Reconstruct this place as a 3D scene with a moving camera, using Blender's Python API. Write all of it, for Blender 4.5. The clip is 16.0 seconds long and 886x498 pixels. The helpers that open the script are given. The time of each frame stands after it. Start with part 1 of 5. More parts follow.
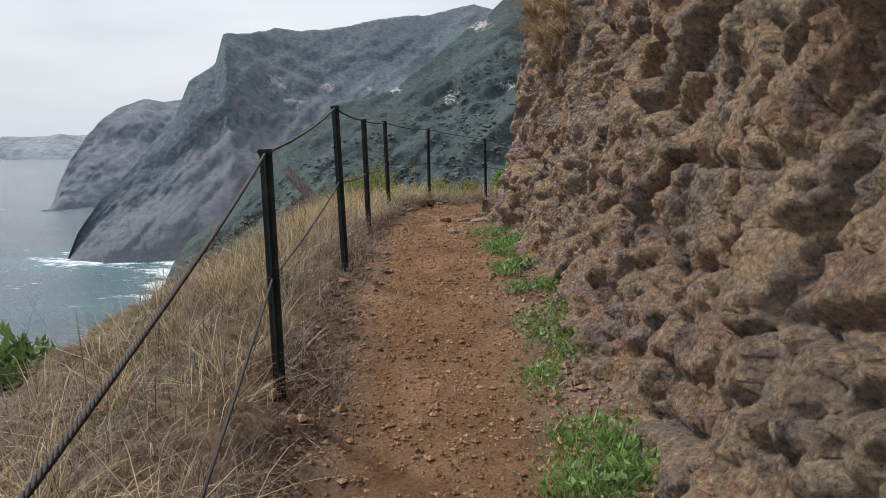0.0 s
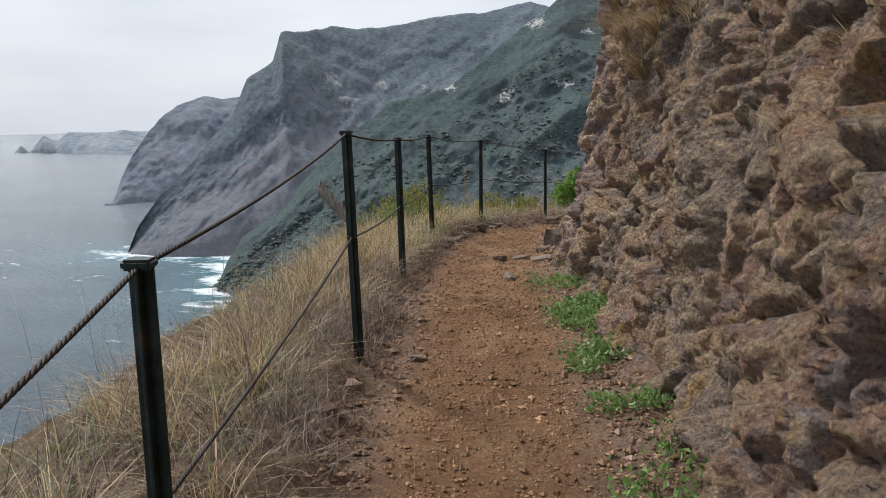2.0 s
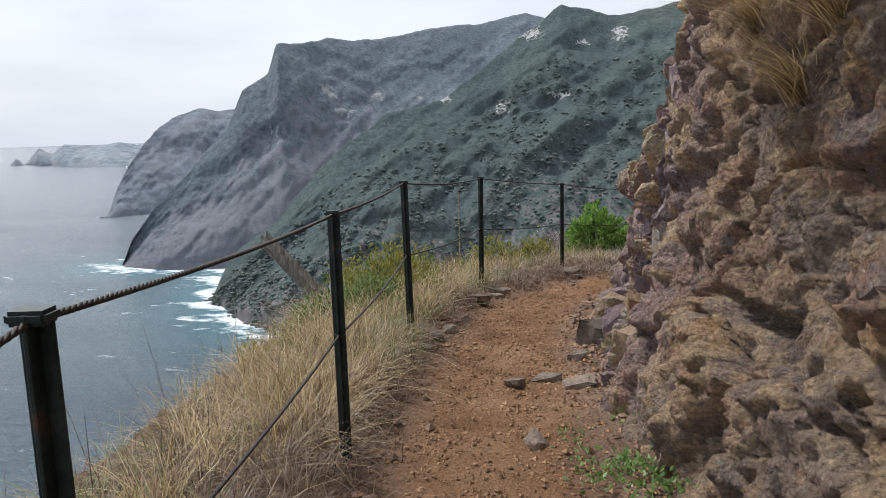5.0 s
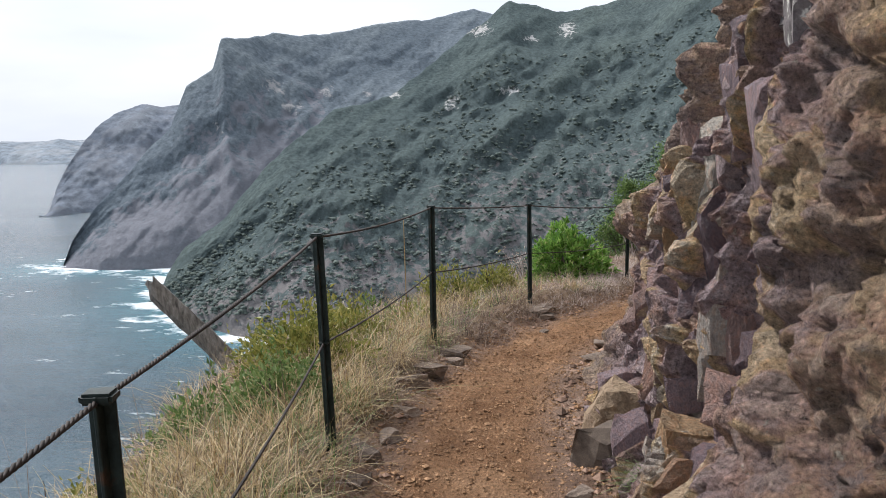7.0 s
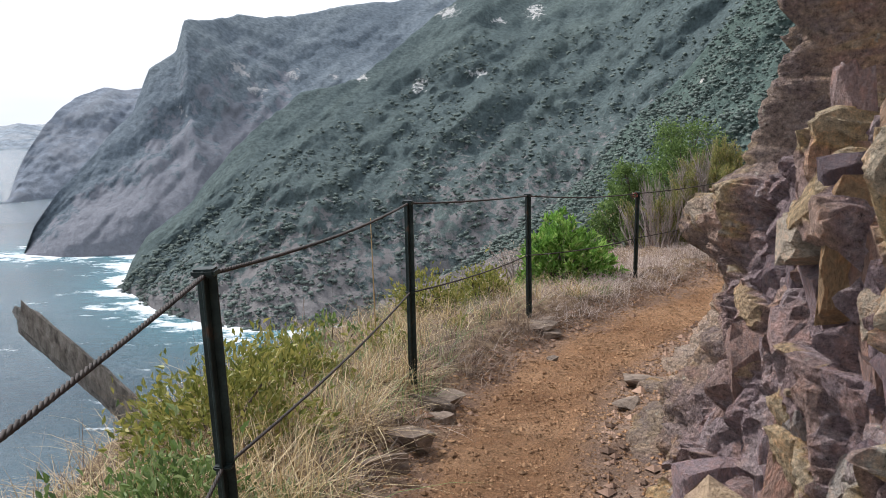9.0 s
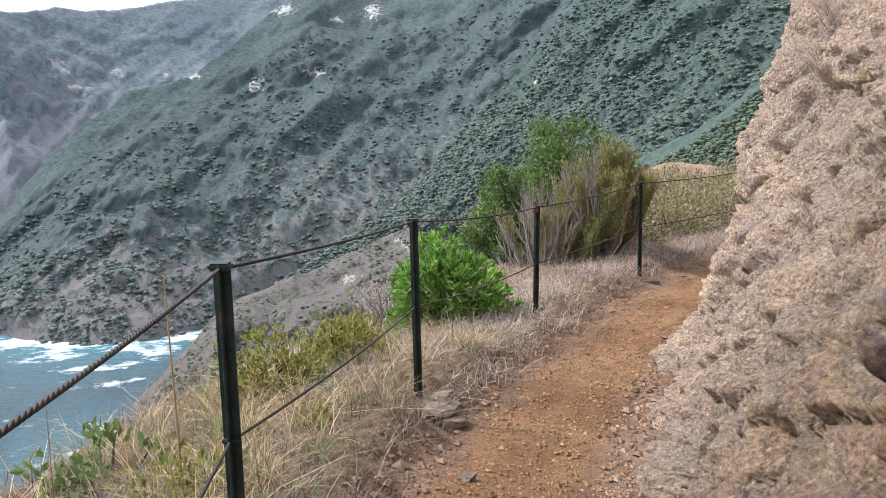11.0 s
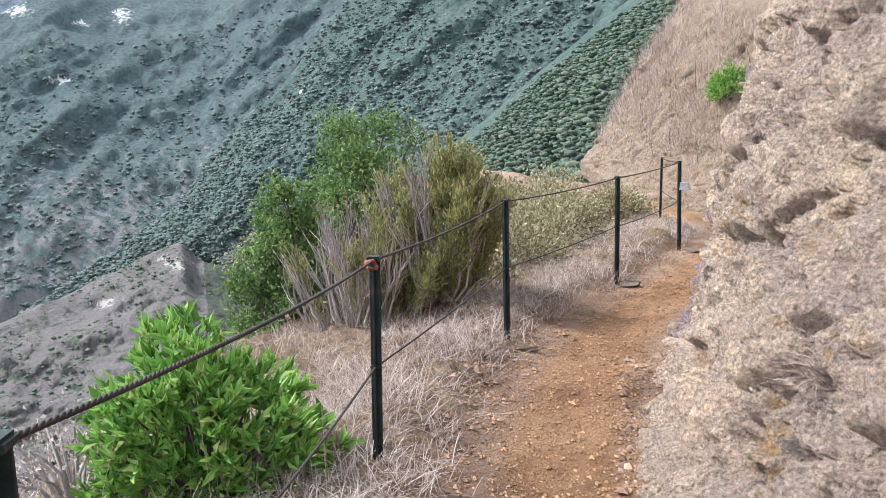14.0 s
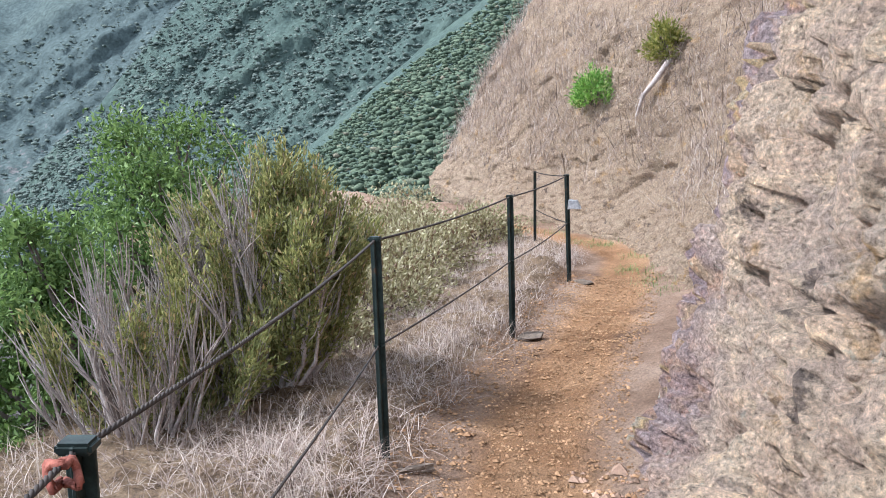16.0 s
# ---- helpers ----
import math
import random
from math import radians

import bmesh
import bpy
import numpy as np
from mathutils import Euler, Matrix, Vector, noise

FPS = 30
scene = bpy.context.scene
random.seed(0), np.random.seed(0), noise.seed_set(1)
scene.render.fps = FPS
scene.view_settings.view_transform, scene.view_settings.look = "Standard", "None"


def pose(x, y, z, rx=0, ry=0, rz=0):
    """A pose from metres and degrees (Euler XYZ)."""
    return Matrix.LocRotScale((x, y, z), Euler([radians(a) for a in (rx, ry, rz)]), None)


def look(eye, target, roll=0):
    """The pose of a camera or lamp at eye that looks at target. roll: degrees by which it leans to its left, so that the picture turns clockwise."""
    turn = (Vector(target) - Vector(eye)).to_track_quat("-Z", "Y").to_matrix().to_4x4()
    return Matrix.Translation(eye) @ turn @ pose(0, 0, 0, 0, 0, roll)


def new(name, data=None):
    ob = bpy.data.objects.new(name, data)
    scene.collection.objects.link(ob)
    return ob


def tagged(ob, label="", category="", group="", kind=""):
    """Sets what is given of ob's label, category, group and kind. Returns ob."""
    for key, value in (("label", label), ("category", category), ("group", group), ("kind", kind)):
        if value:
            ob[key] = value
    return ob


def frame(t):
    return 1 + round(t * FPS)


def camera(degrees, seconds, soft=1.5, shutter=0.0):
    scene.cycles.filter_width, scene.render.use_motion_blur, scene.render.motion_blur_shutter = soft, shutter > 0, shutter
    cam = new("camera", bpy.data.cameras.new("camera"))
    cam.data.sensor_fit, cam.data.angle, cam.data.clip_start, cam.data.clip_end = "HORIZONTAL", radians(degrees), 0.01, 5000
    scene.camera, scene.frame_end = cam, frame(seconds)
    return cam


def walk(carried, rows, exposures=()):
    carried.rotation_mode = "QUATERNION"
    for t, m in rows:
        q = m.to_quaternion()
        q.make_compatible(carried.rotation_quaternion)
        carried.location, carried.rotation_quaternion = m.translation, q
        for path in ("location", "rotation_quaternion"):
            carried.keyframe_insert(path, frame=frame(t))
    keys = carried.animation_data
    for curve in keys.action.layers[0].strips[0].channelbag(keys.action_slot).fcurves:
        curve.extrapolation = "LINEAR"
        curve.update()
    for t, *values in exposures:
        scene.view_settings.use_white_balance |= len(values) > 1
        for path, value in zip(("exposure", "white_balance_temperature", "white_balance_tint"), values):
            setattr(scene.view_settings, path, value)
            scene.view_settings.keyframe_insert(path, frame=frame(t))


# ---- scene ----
cam = camera(55.8, 16.0, soft=0.9)
PATH = [
    (0, (2.144, 0.075, 2.171), (1.824, 2.021, 1.838), -1.5),
    (0.5, (2.108, 0.519, 2.217), (1.721, 2.453, 1.883), -1.5),
    (0.7, (2.049, 0.764, 2.241), (1.642, 2.693, 1.904), -1.2),
    (1, (2.053, 1.02, 2.28), (1.622, 2.944, 1.943), -1.5),
    (1.5, (1.977, 1.397, 2.3), (1.539, 3.319, 1.96), -1.4),
    (2, (1.851, 1.859, 2.309), (1.408, 3.78, 1.974), -1.3),
    (2.3, (1.762, 2.164, 2.315), (1.315, 4.085, 1.985), -1.5),
    (2.5, (1.706, 2.367, 2.324), (1.252, 4.288, 2.001), -1.4),
    (3, (1.586, 2.882, 2.367), (1.126, 4.803, 2.052), -1.5),
    (3.1, (1.566, 2.983, 2.37), (1.111, 4.904, 2.052), -1.5),
    (5.5, (1.213, 5.298, 2.477), (0.79, 7.228, 2.17), -1.5),
    (6, (1.138, 5.788, 2.501), (0.746, 7.725, 2.193), -1.4),
    (6.2, (1.103, 5.982, 2.517), (0.722, 7.921, 2.207), -1.5),
    (6.5, (1.019, 6.292, 2.542), (0.655, 8.233, 2.229), -1.5),
    (7, (0.939, 6.748, 2.572), (0.62, 8.696, 2.25), -1.5),
    (7.5, (0.858, 7.187, 2.576), (0.579, 9.138, 2.24), -1.4),
    (8, (0.74, 7.637, 2.57), (0.478, 9.587, 2.209), -1.4),
    (8.2, (0.719, 7.815, 2.533), (0.46, 9.765, 2.173), -1.5),
    (10.3, (0.336, 9.968, 2.37), (0.224, 11.93, 1.999), -1.2),
    (10.5, (0.326, 10.236, 2.339), (0.284, 12.201, 1.972), -1.7),
    (11, (0.28, 10.827, 2.318), (0.405, 12.788, 1.946), -1.3),
    (11.5, (0.209, 11.428, 2.286), (0.434, 13.38, 1.911), -1.3),
    (11.8, (0.21, 11.815, 2.232), (0.496, 13.759, 1.859), -1.3),
    (12, (0.24, 12.095, 2.222), (0.559, 14.033, 1.845), -1.2),
    (12.5, (0.274, 12.733, 2.165), (0.679, 14.655, 1.789), -1.3),
    (13, (0.393, 13.336, 2.117), (0.898, 15.235, 1.743), -1.3),
    (13.5, (0.475, 13.937, 2.049), (1.052, 15.817, 1.682), -1.2),
    (14, (0.641, 14.502, 2.012), (1.294, 16.357, 1.652), -1.1),
    (14.5, (0.794, 15.11, 1.959), (1.522, 16.938, 1.603), -1.3),
    (15, (0.996, 15.673, 1.906), (1.836, 17.454, 1.554), -1.3),
    (15.5, (1.213, 16.248, 1.864), (2.132, 17.991, 1.521), -1.3),
    (16, (1.457, 16.748, 1.811), (2.463, 18.445, 1.487), -1.3),
]
walk(cam, [(t, look(eye, target, roll)) for t, eye, target, roll in PATH],
     [(0, 0.12, 6150, 11), (3, 0.12, 6050, 11), (6, 0.36, 6050, 12), (8, 0.5, 6050, 13), (10.5, 0.8, 6000, 13), (11.5, 1.05, 5950, 12.5), (13, 1.2, 5800, 11.5), (16, 1.25, 5500, 10)])

# ==== place ====

# ---- light ----
SUN_EL, SUN_AZ = radians(46), radians(-54)          # azimuth from +y towards +x
w = bpy.data.worlds.new("sky")
scene.world = w
w.use_nodes = True
wn, wl = w.node_tree.nodes, w.node_tree.links
sky = wn.new("ShaderNodeTexSky")
sky.sky_type, sky.sun_disc = "NISHITA", False
sky.sun_elevation, sky.sun_rotation = SUN_EL, SUN_AZ
sky.air_density, sky.dust_density, sky.ozone_density = 1.0, 4.0, 1.0
cloud = wn.new("ShaderNodeTexNoise")
cloud.inputs["Scale"].default_value, cloud.inputs["Detail"].default_value = 2.2, 5
wmap = wn.new("ShaderNodeMapping")
wmap.inputs["Scale"].default_value = (1, 1, 4)
wco = wn.new("ShaderNodeTexCoord")
wl.new(wco.outputs["Generated"], wmap.inputs[0])
wl.new(wmap.outputs[0], cloud.inputs["Vector"])
wr = wn.new("ShaderNodeValToRGB")
wr.color_ramp.elements[0].position, wr.color_ramp.elements[0].color = 0.3, (7.2, 7.6, 8.0, 1)
wr.color_ramp.elements[1].position, wr.color_ramp.elements[1].color = 0.65, (9.6, 9.8, 9.9, 1)
wl.new(cloud.outputs["Fac"], wr.inputs[0])
wm = wn.new("ShaderNodeMix")
wm.data_type = "RGBA"
wm.inputs["Factor"].default_value = 0.85
wl.new(sky.outputs[0], wm.inputs[6])
wl.new(wr.outputs[0], wm.inputs[7])
wl.new(wm.outputs[2], wn["Background"].inputs[0])
wn["Background"].inputs[1].default_value = 0.09
sun = new("sun", bpy.data.lights.new("sun", "SUN"))
sun.data.energy, sun.data.angle, sun.data.color = 3.5, radians(7), (1.0, 0.95, 0.87)
sun.matrix_world = look((0, 0, 0), (-math.sin(SUN_AZ) * math.cos(SUN_EL), -math.cos(SUN_AZ) * math.cos(SUN_EL), -math.sin(SUN_EL)))


# ---- materials ----
def nodes_of(name):
    m = bpy.data.materials.new(name)
    m.use_nodes = True
    return m, m.node_tree.nodes, m.node_tree.links, m.node_tree.nodes["Principled BSDF"]


def ramp_node(n, l, fac, stops):
    r = n.new("ShaderNodeValToRGB")
    e = r.color_ramp.elements
    while len(e) < len(stops):
        e.new(0.5)
    for k, (p, c) in zip(e, stops):
        k.position, k.color = p, (*c, 1)
    l.new(fac, r.inputs[0])
    return r.outputs[0]


def noise_node(n, l, scale, detail=6, rough=0.6, co=None, stretch=None):
    t = n.new("ShaderNodeTexNoise")
    t.inputs["Scale"].default_value, t.inputs["Detail"].default_value, t.inputs["Roughness"].default_value = scale, detail, rough
    if co is None:
        co = n.new("ShaderNodeTexCoord").outputs["Object"]
    if stretch:
        mp = n.new("ShaderNodeMapping")
        mp.inputs["Scale"].default_value = stretch
        l.new(co, mp.inputs[0])
        co = mp.outputs[0]
    l.new(co, t.inputs["Vector"])
    return t.outputs["Fac"]


def mix_node(n, l, fac, a, b, kind="MIX"):
    m = n.new("ShaderNodeMix")
    m.data_type, m.blend_type = "RGBA", kind
    for sock, v in ((m.inputs[0], fac), (m.inputs[6], a), (m.inputs[7], b)):
        if isinstance(v, (int, float)):
            sock.default_value = v
        elif isinstance(v, tuple):
            sock.default_value = (*v, 1)
        else:
            l.new(v, sock)
    return m.outputs[2]


def bump_node(n, l, p, height, strength, distance):
    b = n.new("ShaderNodeBump")
    b.inputs["Strength"].default_value, b.inputs["Distance"].default_value = strength, distance
    l.new(height, b.inputs["Height"])
    l.new(b.outputs[0], p.inputs["Normal"])


def plain(name, stops, scale=4.0, fine=40.0, rough=0.9, bump=0.4, dist=0.01, metal=0.0, vary=0.0, island=0.0, stretch=None, trans=0.0, tints=None):
    """A weathered surface: a ramp over coarse noise, speckled by fine noise, varied by piece."""
    m, n, l, p = nodes_of(name)
    col = ramp_node(n, l, noise_node(n, l, scale, stretch=stretch), stops)
    f = noise_node(n, l, fine, 4, 0.7, stretch=stretch)
    col = mix_node(n, l, 0.6, col, ramp_node(n, l, f, [(0.3, (0.45, 0.45, 0.45)), (0.7, (1.4, 1.4, 1.4))]), "MULTIPLY")
    if tints:
        col = mix_node(n, l, 1.0, col, ramp_node(n, l, n.new("ShaderNodeObjectInfo").outputs["Random"], tints), "MULTIPLY")
    if vary or island:
        src = n.new("ShaderNodeObjectInfo").outputs["Random"] if vary else n.new("ShaderNodeNewGeometry").outputs["Random Per Island"]
        a = vary or island
        col = mix_node(n, l, 1.0, col, ramp_node(n, l, src, [(0, (1 - a,) * 3), (1, (1 + a,) * 3)]), "MULTIPLY")
    l.new(col, p.inputs["Base Color"])
    p.inputs["Roughness"].default_value, p.inputs["Metallic"].default_value = rough, metal
    p.inputs["Specular IOR Level"].default_value = 0.3
    if bump:
        bump_node(n, l, p, f, bump, dist)
    if trans:
        tr = n.new("ShaderNodeBsdfTranslucent")
        l.new(col, tr.inputs[0])
        ms = n.new("ShaderNodeMixShader")
        ms.inputs[0].default_value = trans
        l.new(p.outputs[0], ms.inputs[1])
        l.new(tr.outputs[0], ms.inputs[2])
        l.new(ms.outputs[0], n["Material Output"].inputs[0])
    return m


def leafy(name, stops, rough=0.55, trans=0.3):
    """Leaves or blades: each island takes its own colour from the ramp."""
    m, n, l, p = nodes_of(name)
    r = n.new("ShaderNodeNewGeometry").outputs["Random Per Island"]
    col = ramp_node(n, l, r, stops)
    l.new(col, p.inputs["Base Color"])
    p.inputs["Roughness"].default_value, p.inputs["Specular IOR Level"].default_value = rough, 0.3
    tr = n.new("ShaderNodeBsdfTranslucent")
    l.new(col, tr.inputs[0])
    ms = n.new("ShaderNodeMixShader")
    ms.inputs[0].default_value = trans
    l.new(p.outputs[0], ms.inputs[1])
    l.new(tr.outputs[0], ms.inputs[2])
    l.new(ms.outputs[0], n["Material Output"].inputs[0])
    return m


def attr_node(n, name):
    a = n.new("ShaderNodeAttribute")
    a.attribute_name = name
    return a.outputs["Fac"]


def ground_material():
    m, n, l, p = nodes_of("red_earth")
    co = n.new("ShaderNodeTexCoord").outputs["Object"]
    a = noise_node(n, l, 1.6, 6, 0.6, co)
    b = noise_node(n, l, 55, 8, 0.85, co)
    worn = ramp_node(n, l, a, [(0.3, (0.185, 0.097, 0.048)), (0.5, (0.285, 0.16, 0.084)), (0.75, (0.395, 0.245, 0.14))])
    side = ramp_node(n, l, a, [(0.3, (0.15, 0.092, 0.062)), (0.5, (0.26, 0.175, 0.125)), (0.75, (0.38, 0.28, 0.215))])
    litter = ramp_node(n, l, noise_node(n, l, 9, 6, 0.7, co), [(0.35, (0.09, 0.06, 0.04)), (0.55, (0.24, 0.17, 0.11)), (0.75, (0.36, 0.29, 0.2))])
    edge = n.new("ShaderNodeMath")
    edge.operation = "MULTIPLY_ADD"
    l.new(a, edge.inputs[0])
    edge.inputs[1].default_value = 0.9
    l.new(attr_node(n, "worn"), edge.inputs[2])
    wornness = ramp_node(n, l, edge.outputs[0], [(0.62, (0, 0, 0)), (0.98, (1, 1, 1))])
    col = mix_node(n, l, wornness, side, worn)
    col = mix_node(n, l, attr_node(n, "verge"), col, litter)
    dark = ramp_node(n, l, b, [(0.33, (0.28, 0.25, 0.23)), (0.5, (1, 1, 1)), (0.66, (1.75, 1.65, 1.55))])
    l.new(mix_node(n, l, 0.8, col, dark, "MULTIPLY"), p.inputs["Base Color"])
    p.inputs["Roughness"].default_value = 0.95
    p.inputs["Specular IOR Level"].default_value = 0.15
    bump_node(n, l, p, b, 1.0, 0.03)
    return m


def cliff_material():
    m, n, l, p = nodes_of("cliff_rock")
    co = n.new("ShaderNodeTexCoord").outputs["Object"]
    big = noise_node(n, l, 1.5, 8, 0.72, co, (1, 1, 1.6))
    mid = noise_node(n, l, 7, 7, 0.75, co)
    brown = ramp_node(n, l, big, [(0.26, (0.15, 0.12, 0.112)), (0.38, (0.38, 0.30, 0.225)), (0.45, (0.26, 0.205, 0.18)), (0.51, (0.46, 0.35, 0.235)), (0.57, (0.38, 0.24, 0.17)), (0.63, (0.29, 0.235, 0.225)), (0.7, (0.45, 0.38, 0.29)), (0.78, (0.52, 0.47, 0.39))])
    tan = ramp_node(n, l, big, [(0.28, (0.40, 0.31, 0.245)), (0.42, (0.60, 0.49, 0.395)), (0.52, (0.51, 0.40, 0.34)), (0.62, (0.66, 0.53, 0.41)), (0.75, (0.7, 0.61, 0.5))])
    violet = ramp_node(n, l, attr_node(n, "slab"), [(0.0, (0.22, 0.16, 0.175)), (0.25, (0.38, 0.29, 0.305)), (0.38, (0.28, 0.205, 0.215)), (0.5, (0.46, 0.37, 0.375)), (0.6, (0.33, 0.235, 0.23)), (0.7, (0.46, 0.32, 0.25)), (0.8, (0.54, 0.40, 0.22)), (0.92, (0.6, 0.54, 0.45)), (1, (0.3, 0.23, 0.24))])
    rust = ramp_node(n, l, mid, [(0.35, (0.75, 0.72, 0.74)), (0.5, (1, 1, 1)), (0.62, (1.2, 1.0, 0.85)), (0.75, (1.3, 1.2, 1.1))])
    violet = mix_node(n, l, 0.9, violet, rust, "MULTIPLY")
    bank = ramp_node(n, l, mid, [(0.3, (0.24, 0.17, 0.12)), (0.5, (0.38, 0.28, 0.2)), (0.75, (0.48, 0.38, 0.27))])
    clast = ramp_node(n, l, attr_node(n, "clast"), [(0, (0.62, 0.6, 0.62)), (0.35, (0.95, 0.92, 0.9)), (0.7, (1.15, 1.08, 0.98)), (1, (1.4, 1.3, 1.12))])
    col = mix_node(n, l, attr_node(n, "tan"), brown, tan)
    col = mix_node(n, l, 0.8, col, clast, "MULTIPLY")
    col = mix_node(n, l, attr_node(n, "bank"), col, bank)
    ochre = ramp_node(n, l, noise_node(n, l, 2.6, 6, 0.65, co), [(0.6, (0, 0, 0)), (0.68, (0.7, 0.7, 0.7))])
    col = mix_node(n, l, ochre, col, (0.42, 0.25, 0.09))
    stain = ramp_node(n, l, noise_node(n, l, 3.7, 7, 0.75, co, (1, 1, 0.8)), [(0.59, (0, 0, 0)), (0.65, (0.75, 0.75, 0.75))])
    col = mix_node(n, l, stain, col, (0.085, 0.066, 0.068))
    col = mix_node(n, l, attr_node(n, "violet"), col, violet)
    lich = ramp_node(n, l, noise_node(n, l, 19, 4, 0.6, co), [(0.65, (0, 0, 0)), (0.7, (0.6, 0.6, 0.6))])
    col = mix_node(n, l, lich, col, (0.5, 0.48, 0.4))
    grain = ramp_node(n, l, noise_node(n, l, 42, 8, 0.85, co), [(0.34, (0.14, 0.125, 0.12)), (0.46, (0.85, 0.84, 0.83)), (0.54, (1.15, 1.13, 1.1)), (0.66, (1.9, 1.85, 1.75))])
    l.new(mix_node(n, l, 1.0, col, grain, "MULTIPLY"), p.inputs["Base Color"])
    p.inputs["Roughness"].default_value = 0.85
    p.inputs["Specular IOR Level"].default_value = 0.3
    peb = n.new("ShaderNodeTexVoronoi")
    peb.inputs["Scale"].default_value = 40
    l.new(co, peb.inputs["Vector"])
    h = n.new("ShaderNodeMath")
    h.operation = "MULTIPLY_ADD"
    l.new(noise_node(n, l, 30, 8, 0.8, co), h.inputs[0])
    h.inputs[1].default_value = 2.6
    l.new(peb.outputs["Distance"], h.inputs[2])
    bump_node(n, l, p, h.outputs[0], 1.0, 0.035)
    return m


def slope_material(name, wood, rock, pale, rock_at, pale_at, scale, fine, bump):
    """Far mountainside: scrub broken by bare rock and a few pale scars. wood, rock and pale carry any haze."""
    m, n, l, p = nodes_of(name)
    co = n.new("ShaderNodeTexCoord").outputs["Object"]
    a = noise_node(n, l, scale, 9, 0.7, co, (1, 1, 0.6))
    b = noise_node(n, l, fine, 7, 0.75, co)
    green = ramp_node(n, l, b, [(0.34, tuple(c * 0.62 for c in wood)), (0.5, wood), (0.66, tuple(c * 1.4 for c in wood))])
    bare = ramp_node(n, l, b, [(0.3, tuple(c * 0.75 for c in rock)), (0.7, tuple(c * 1.2 for c in rock))])
    # wood tone follows the relief: darker in gullies, lighter on ribs
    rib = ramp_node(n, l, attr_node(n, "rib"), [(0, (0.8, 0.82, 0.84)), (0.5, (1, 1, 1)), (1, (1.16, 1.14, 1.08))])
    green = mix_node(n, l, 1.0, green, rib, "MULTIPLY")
    total = n.new("ShaderNodeMath")
    total.operation = "ADD"
    l.new(a, total.inputs[0])
    l.new(attr_node(n, "bare"), total.inputs[1])
    col = mix_node(n, l, ramp_node(n, l, total.outputs[0], [(rock_at, (0, 0, 0)), (rock_at + 0.06, (1, 1, 1))]), green, bare)
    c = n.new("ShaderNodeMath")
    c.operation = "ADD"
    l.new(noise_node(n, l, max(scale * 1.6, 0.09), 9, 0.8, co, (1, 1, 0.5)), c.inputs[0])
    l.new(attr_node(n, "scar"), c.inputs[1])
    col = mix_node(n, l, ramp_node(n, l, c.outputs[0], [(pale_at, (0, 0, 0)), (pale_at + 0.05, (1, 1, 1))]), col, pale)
    l.new(col, p.inputs["Base Color"])
    p.inputs["Roughness"].default_value = 1.0
    p.inputs["Specular IOR Level"].default_value = 0.0
    bump_node(n, l, p, b, 0.7, bump)
    return m


def sea_material():
    m, n, l, p = nodes_of("sea_water")
    co = n.new("ShaderNodeTexCoord").outputs["Object"]
    wave = noise_node(n, l, 0.2, 9, 0.68, co, (0.45, 1.0, 1))
    swell = noise_node(n, l, 0.02, 6, 0.65, co, (0.35, 1.0, 1))
    water = ramp_node(n, l, swell, [(0.3, (0.04, 0.07, 0.092)), (0.7, (0.085, 0.125, 0.152))])
    shallow = (0.09, 0.24, 0.29)
    shore = attr_node(n, "shore")
    water = mix_node(n, l, shore, water, shallow)
    s = n.new("ShaderNodeMath")
    s.operation = "MULTIPLY_ADD"
    l.new(shore, s.inputs[0])
    s.inputs[1].default_value = 0.26
    l.new(noise_node(n, l, 0.07, 10, 0.72, co, (0.55, 1, 1)), s.inputs[2])
    foam = ramp_node(n, l, s.outputs[0], [(0.66, (0, 0, 0)), (0.74, (1, 1, 1))])
    l.new(mix_node(n, l, foam, water, (0.8, 0.84, 0.86)), p.inputs["Base Color"])
    rr = ramp_node(n, l, foam, [(0, (0.24, 0.24, 0.24)), (1, (0.9, 0.9, 0.9))])
    l.new(rr, p.inputs["Roughness"])
    p.inputs["Specular IOR Level"].default_value = 0.32
    bump_node(n, l, p, wave, 1.0, 3.5)
    return m


M_EARTH, M_CLIFF, M_SEA = ground_material(), cliff_material(), sea_material()
M_STEEL = plain("painted_steel", [(0.35, (0.012, 0.018, 0.016)), (0.6, (0.03, 0.045, 0.042)), (0.72, (0.10, 0.05, 0.03))], 9, 90, 0.5, 0.25, 0.002, 0.3)
M_ROPE = plain("dark_rope", [(0.3, (0.022, 0.018, 0.016)), (0.7, (0.06, 0.045, 0.038))], 8, 200, 0.75, 0.5, 0.002)
M_TAPE = plain("rusty_binding", [(0.3, (0.16, 0.04, 0.03)), (0.7, (0.28, 0.09, 0.06))], 20, 150, 0.8)
M_LOG = plain("weathered_wood", [(0.3, (0.1, 0.092, 0.085)), (0.5, (0.3, 0.28, 0.25)), (0.75, (0.5, 0.47, 0.43))], 6, 50, 0.9, 0.8, 0.02, stretch=(6, 6, 0.8))
M_BLOCK = plain("split_rock", [(0.3, (0.6, 0.58, 0.6)), (0.48, (1.0, 1.0, 1.0)), (0.6, (1.15, 1.0, 0.92)), (0.75, (1.45, 1.36, 1.25))], 9, 26, 0.6, 1.0, 0.05,
                tints=[(0, (0.15, 0.108, 0.12)), (0.35, (0.29, 0.215, 0.23)), (0.6, (0.38, 0.285, 0.29)), (0.74, (0.36, 0.22, 0.16)), (0.84, (0.46, 0.31, 0.17)), (0.92, (0.56, 0.51, 0.43)), (1, (0.2, 0.155, 0.17))])
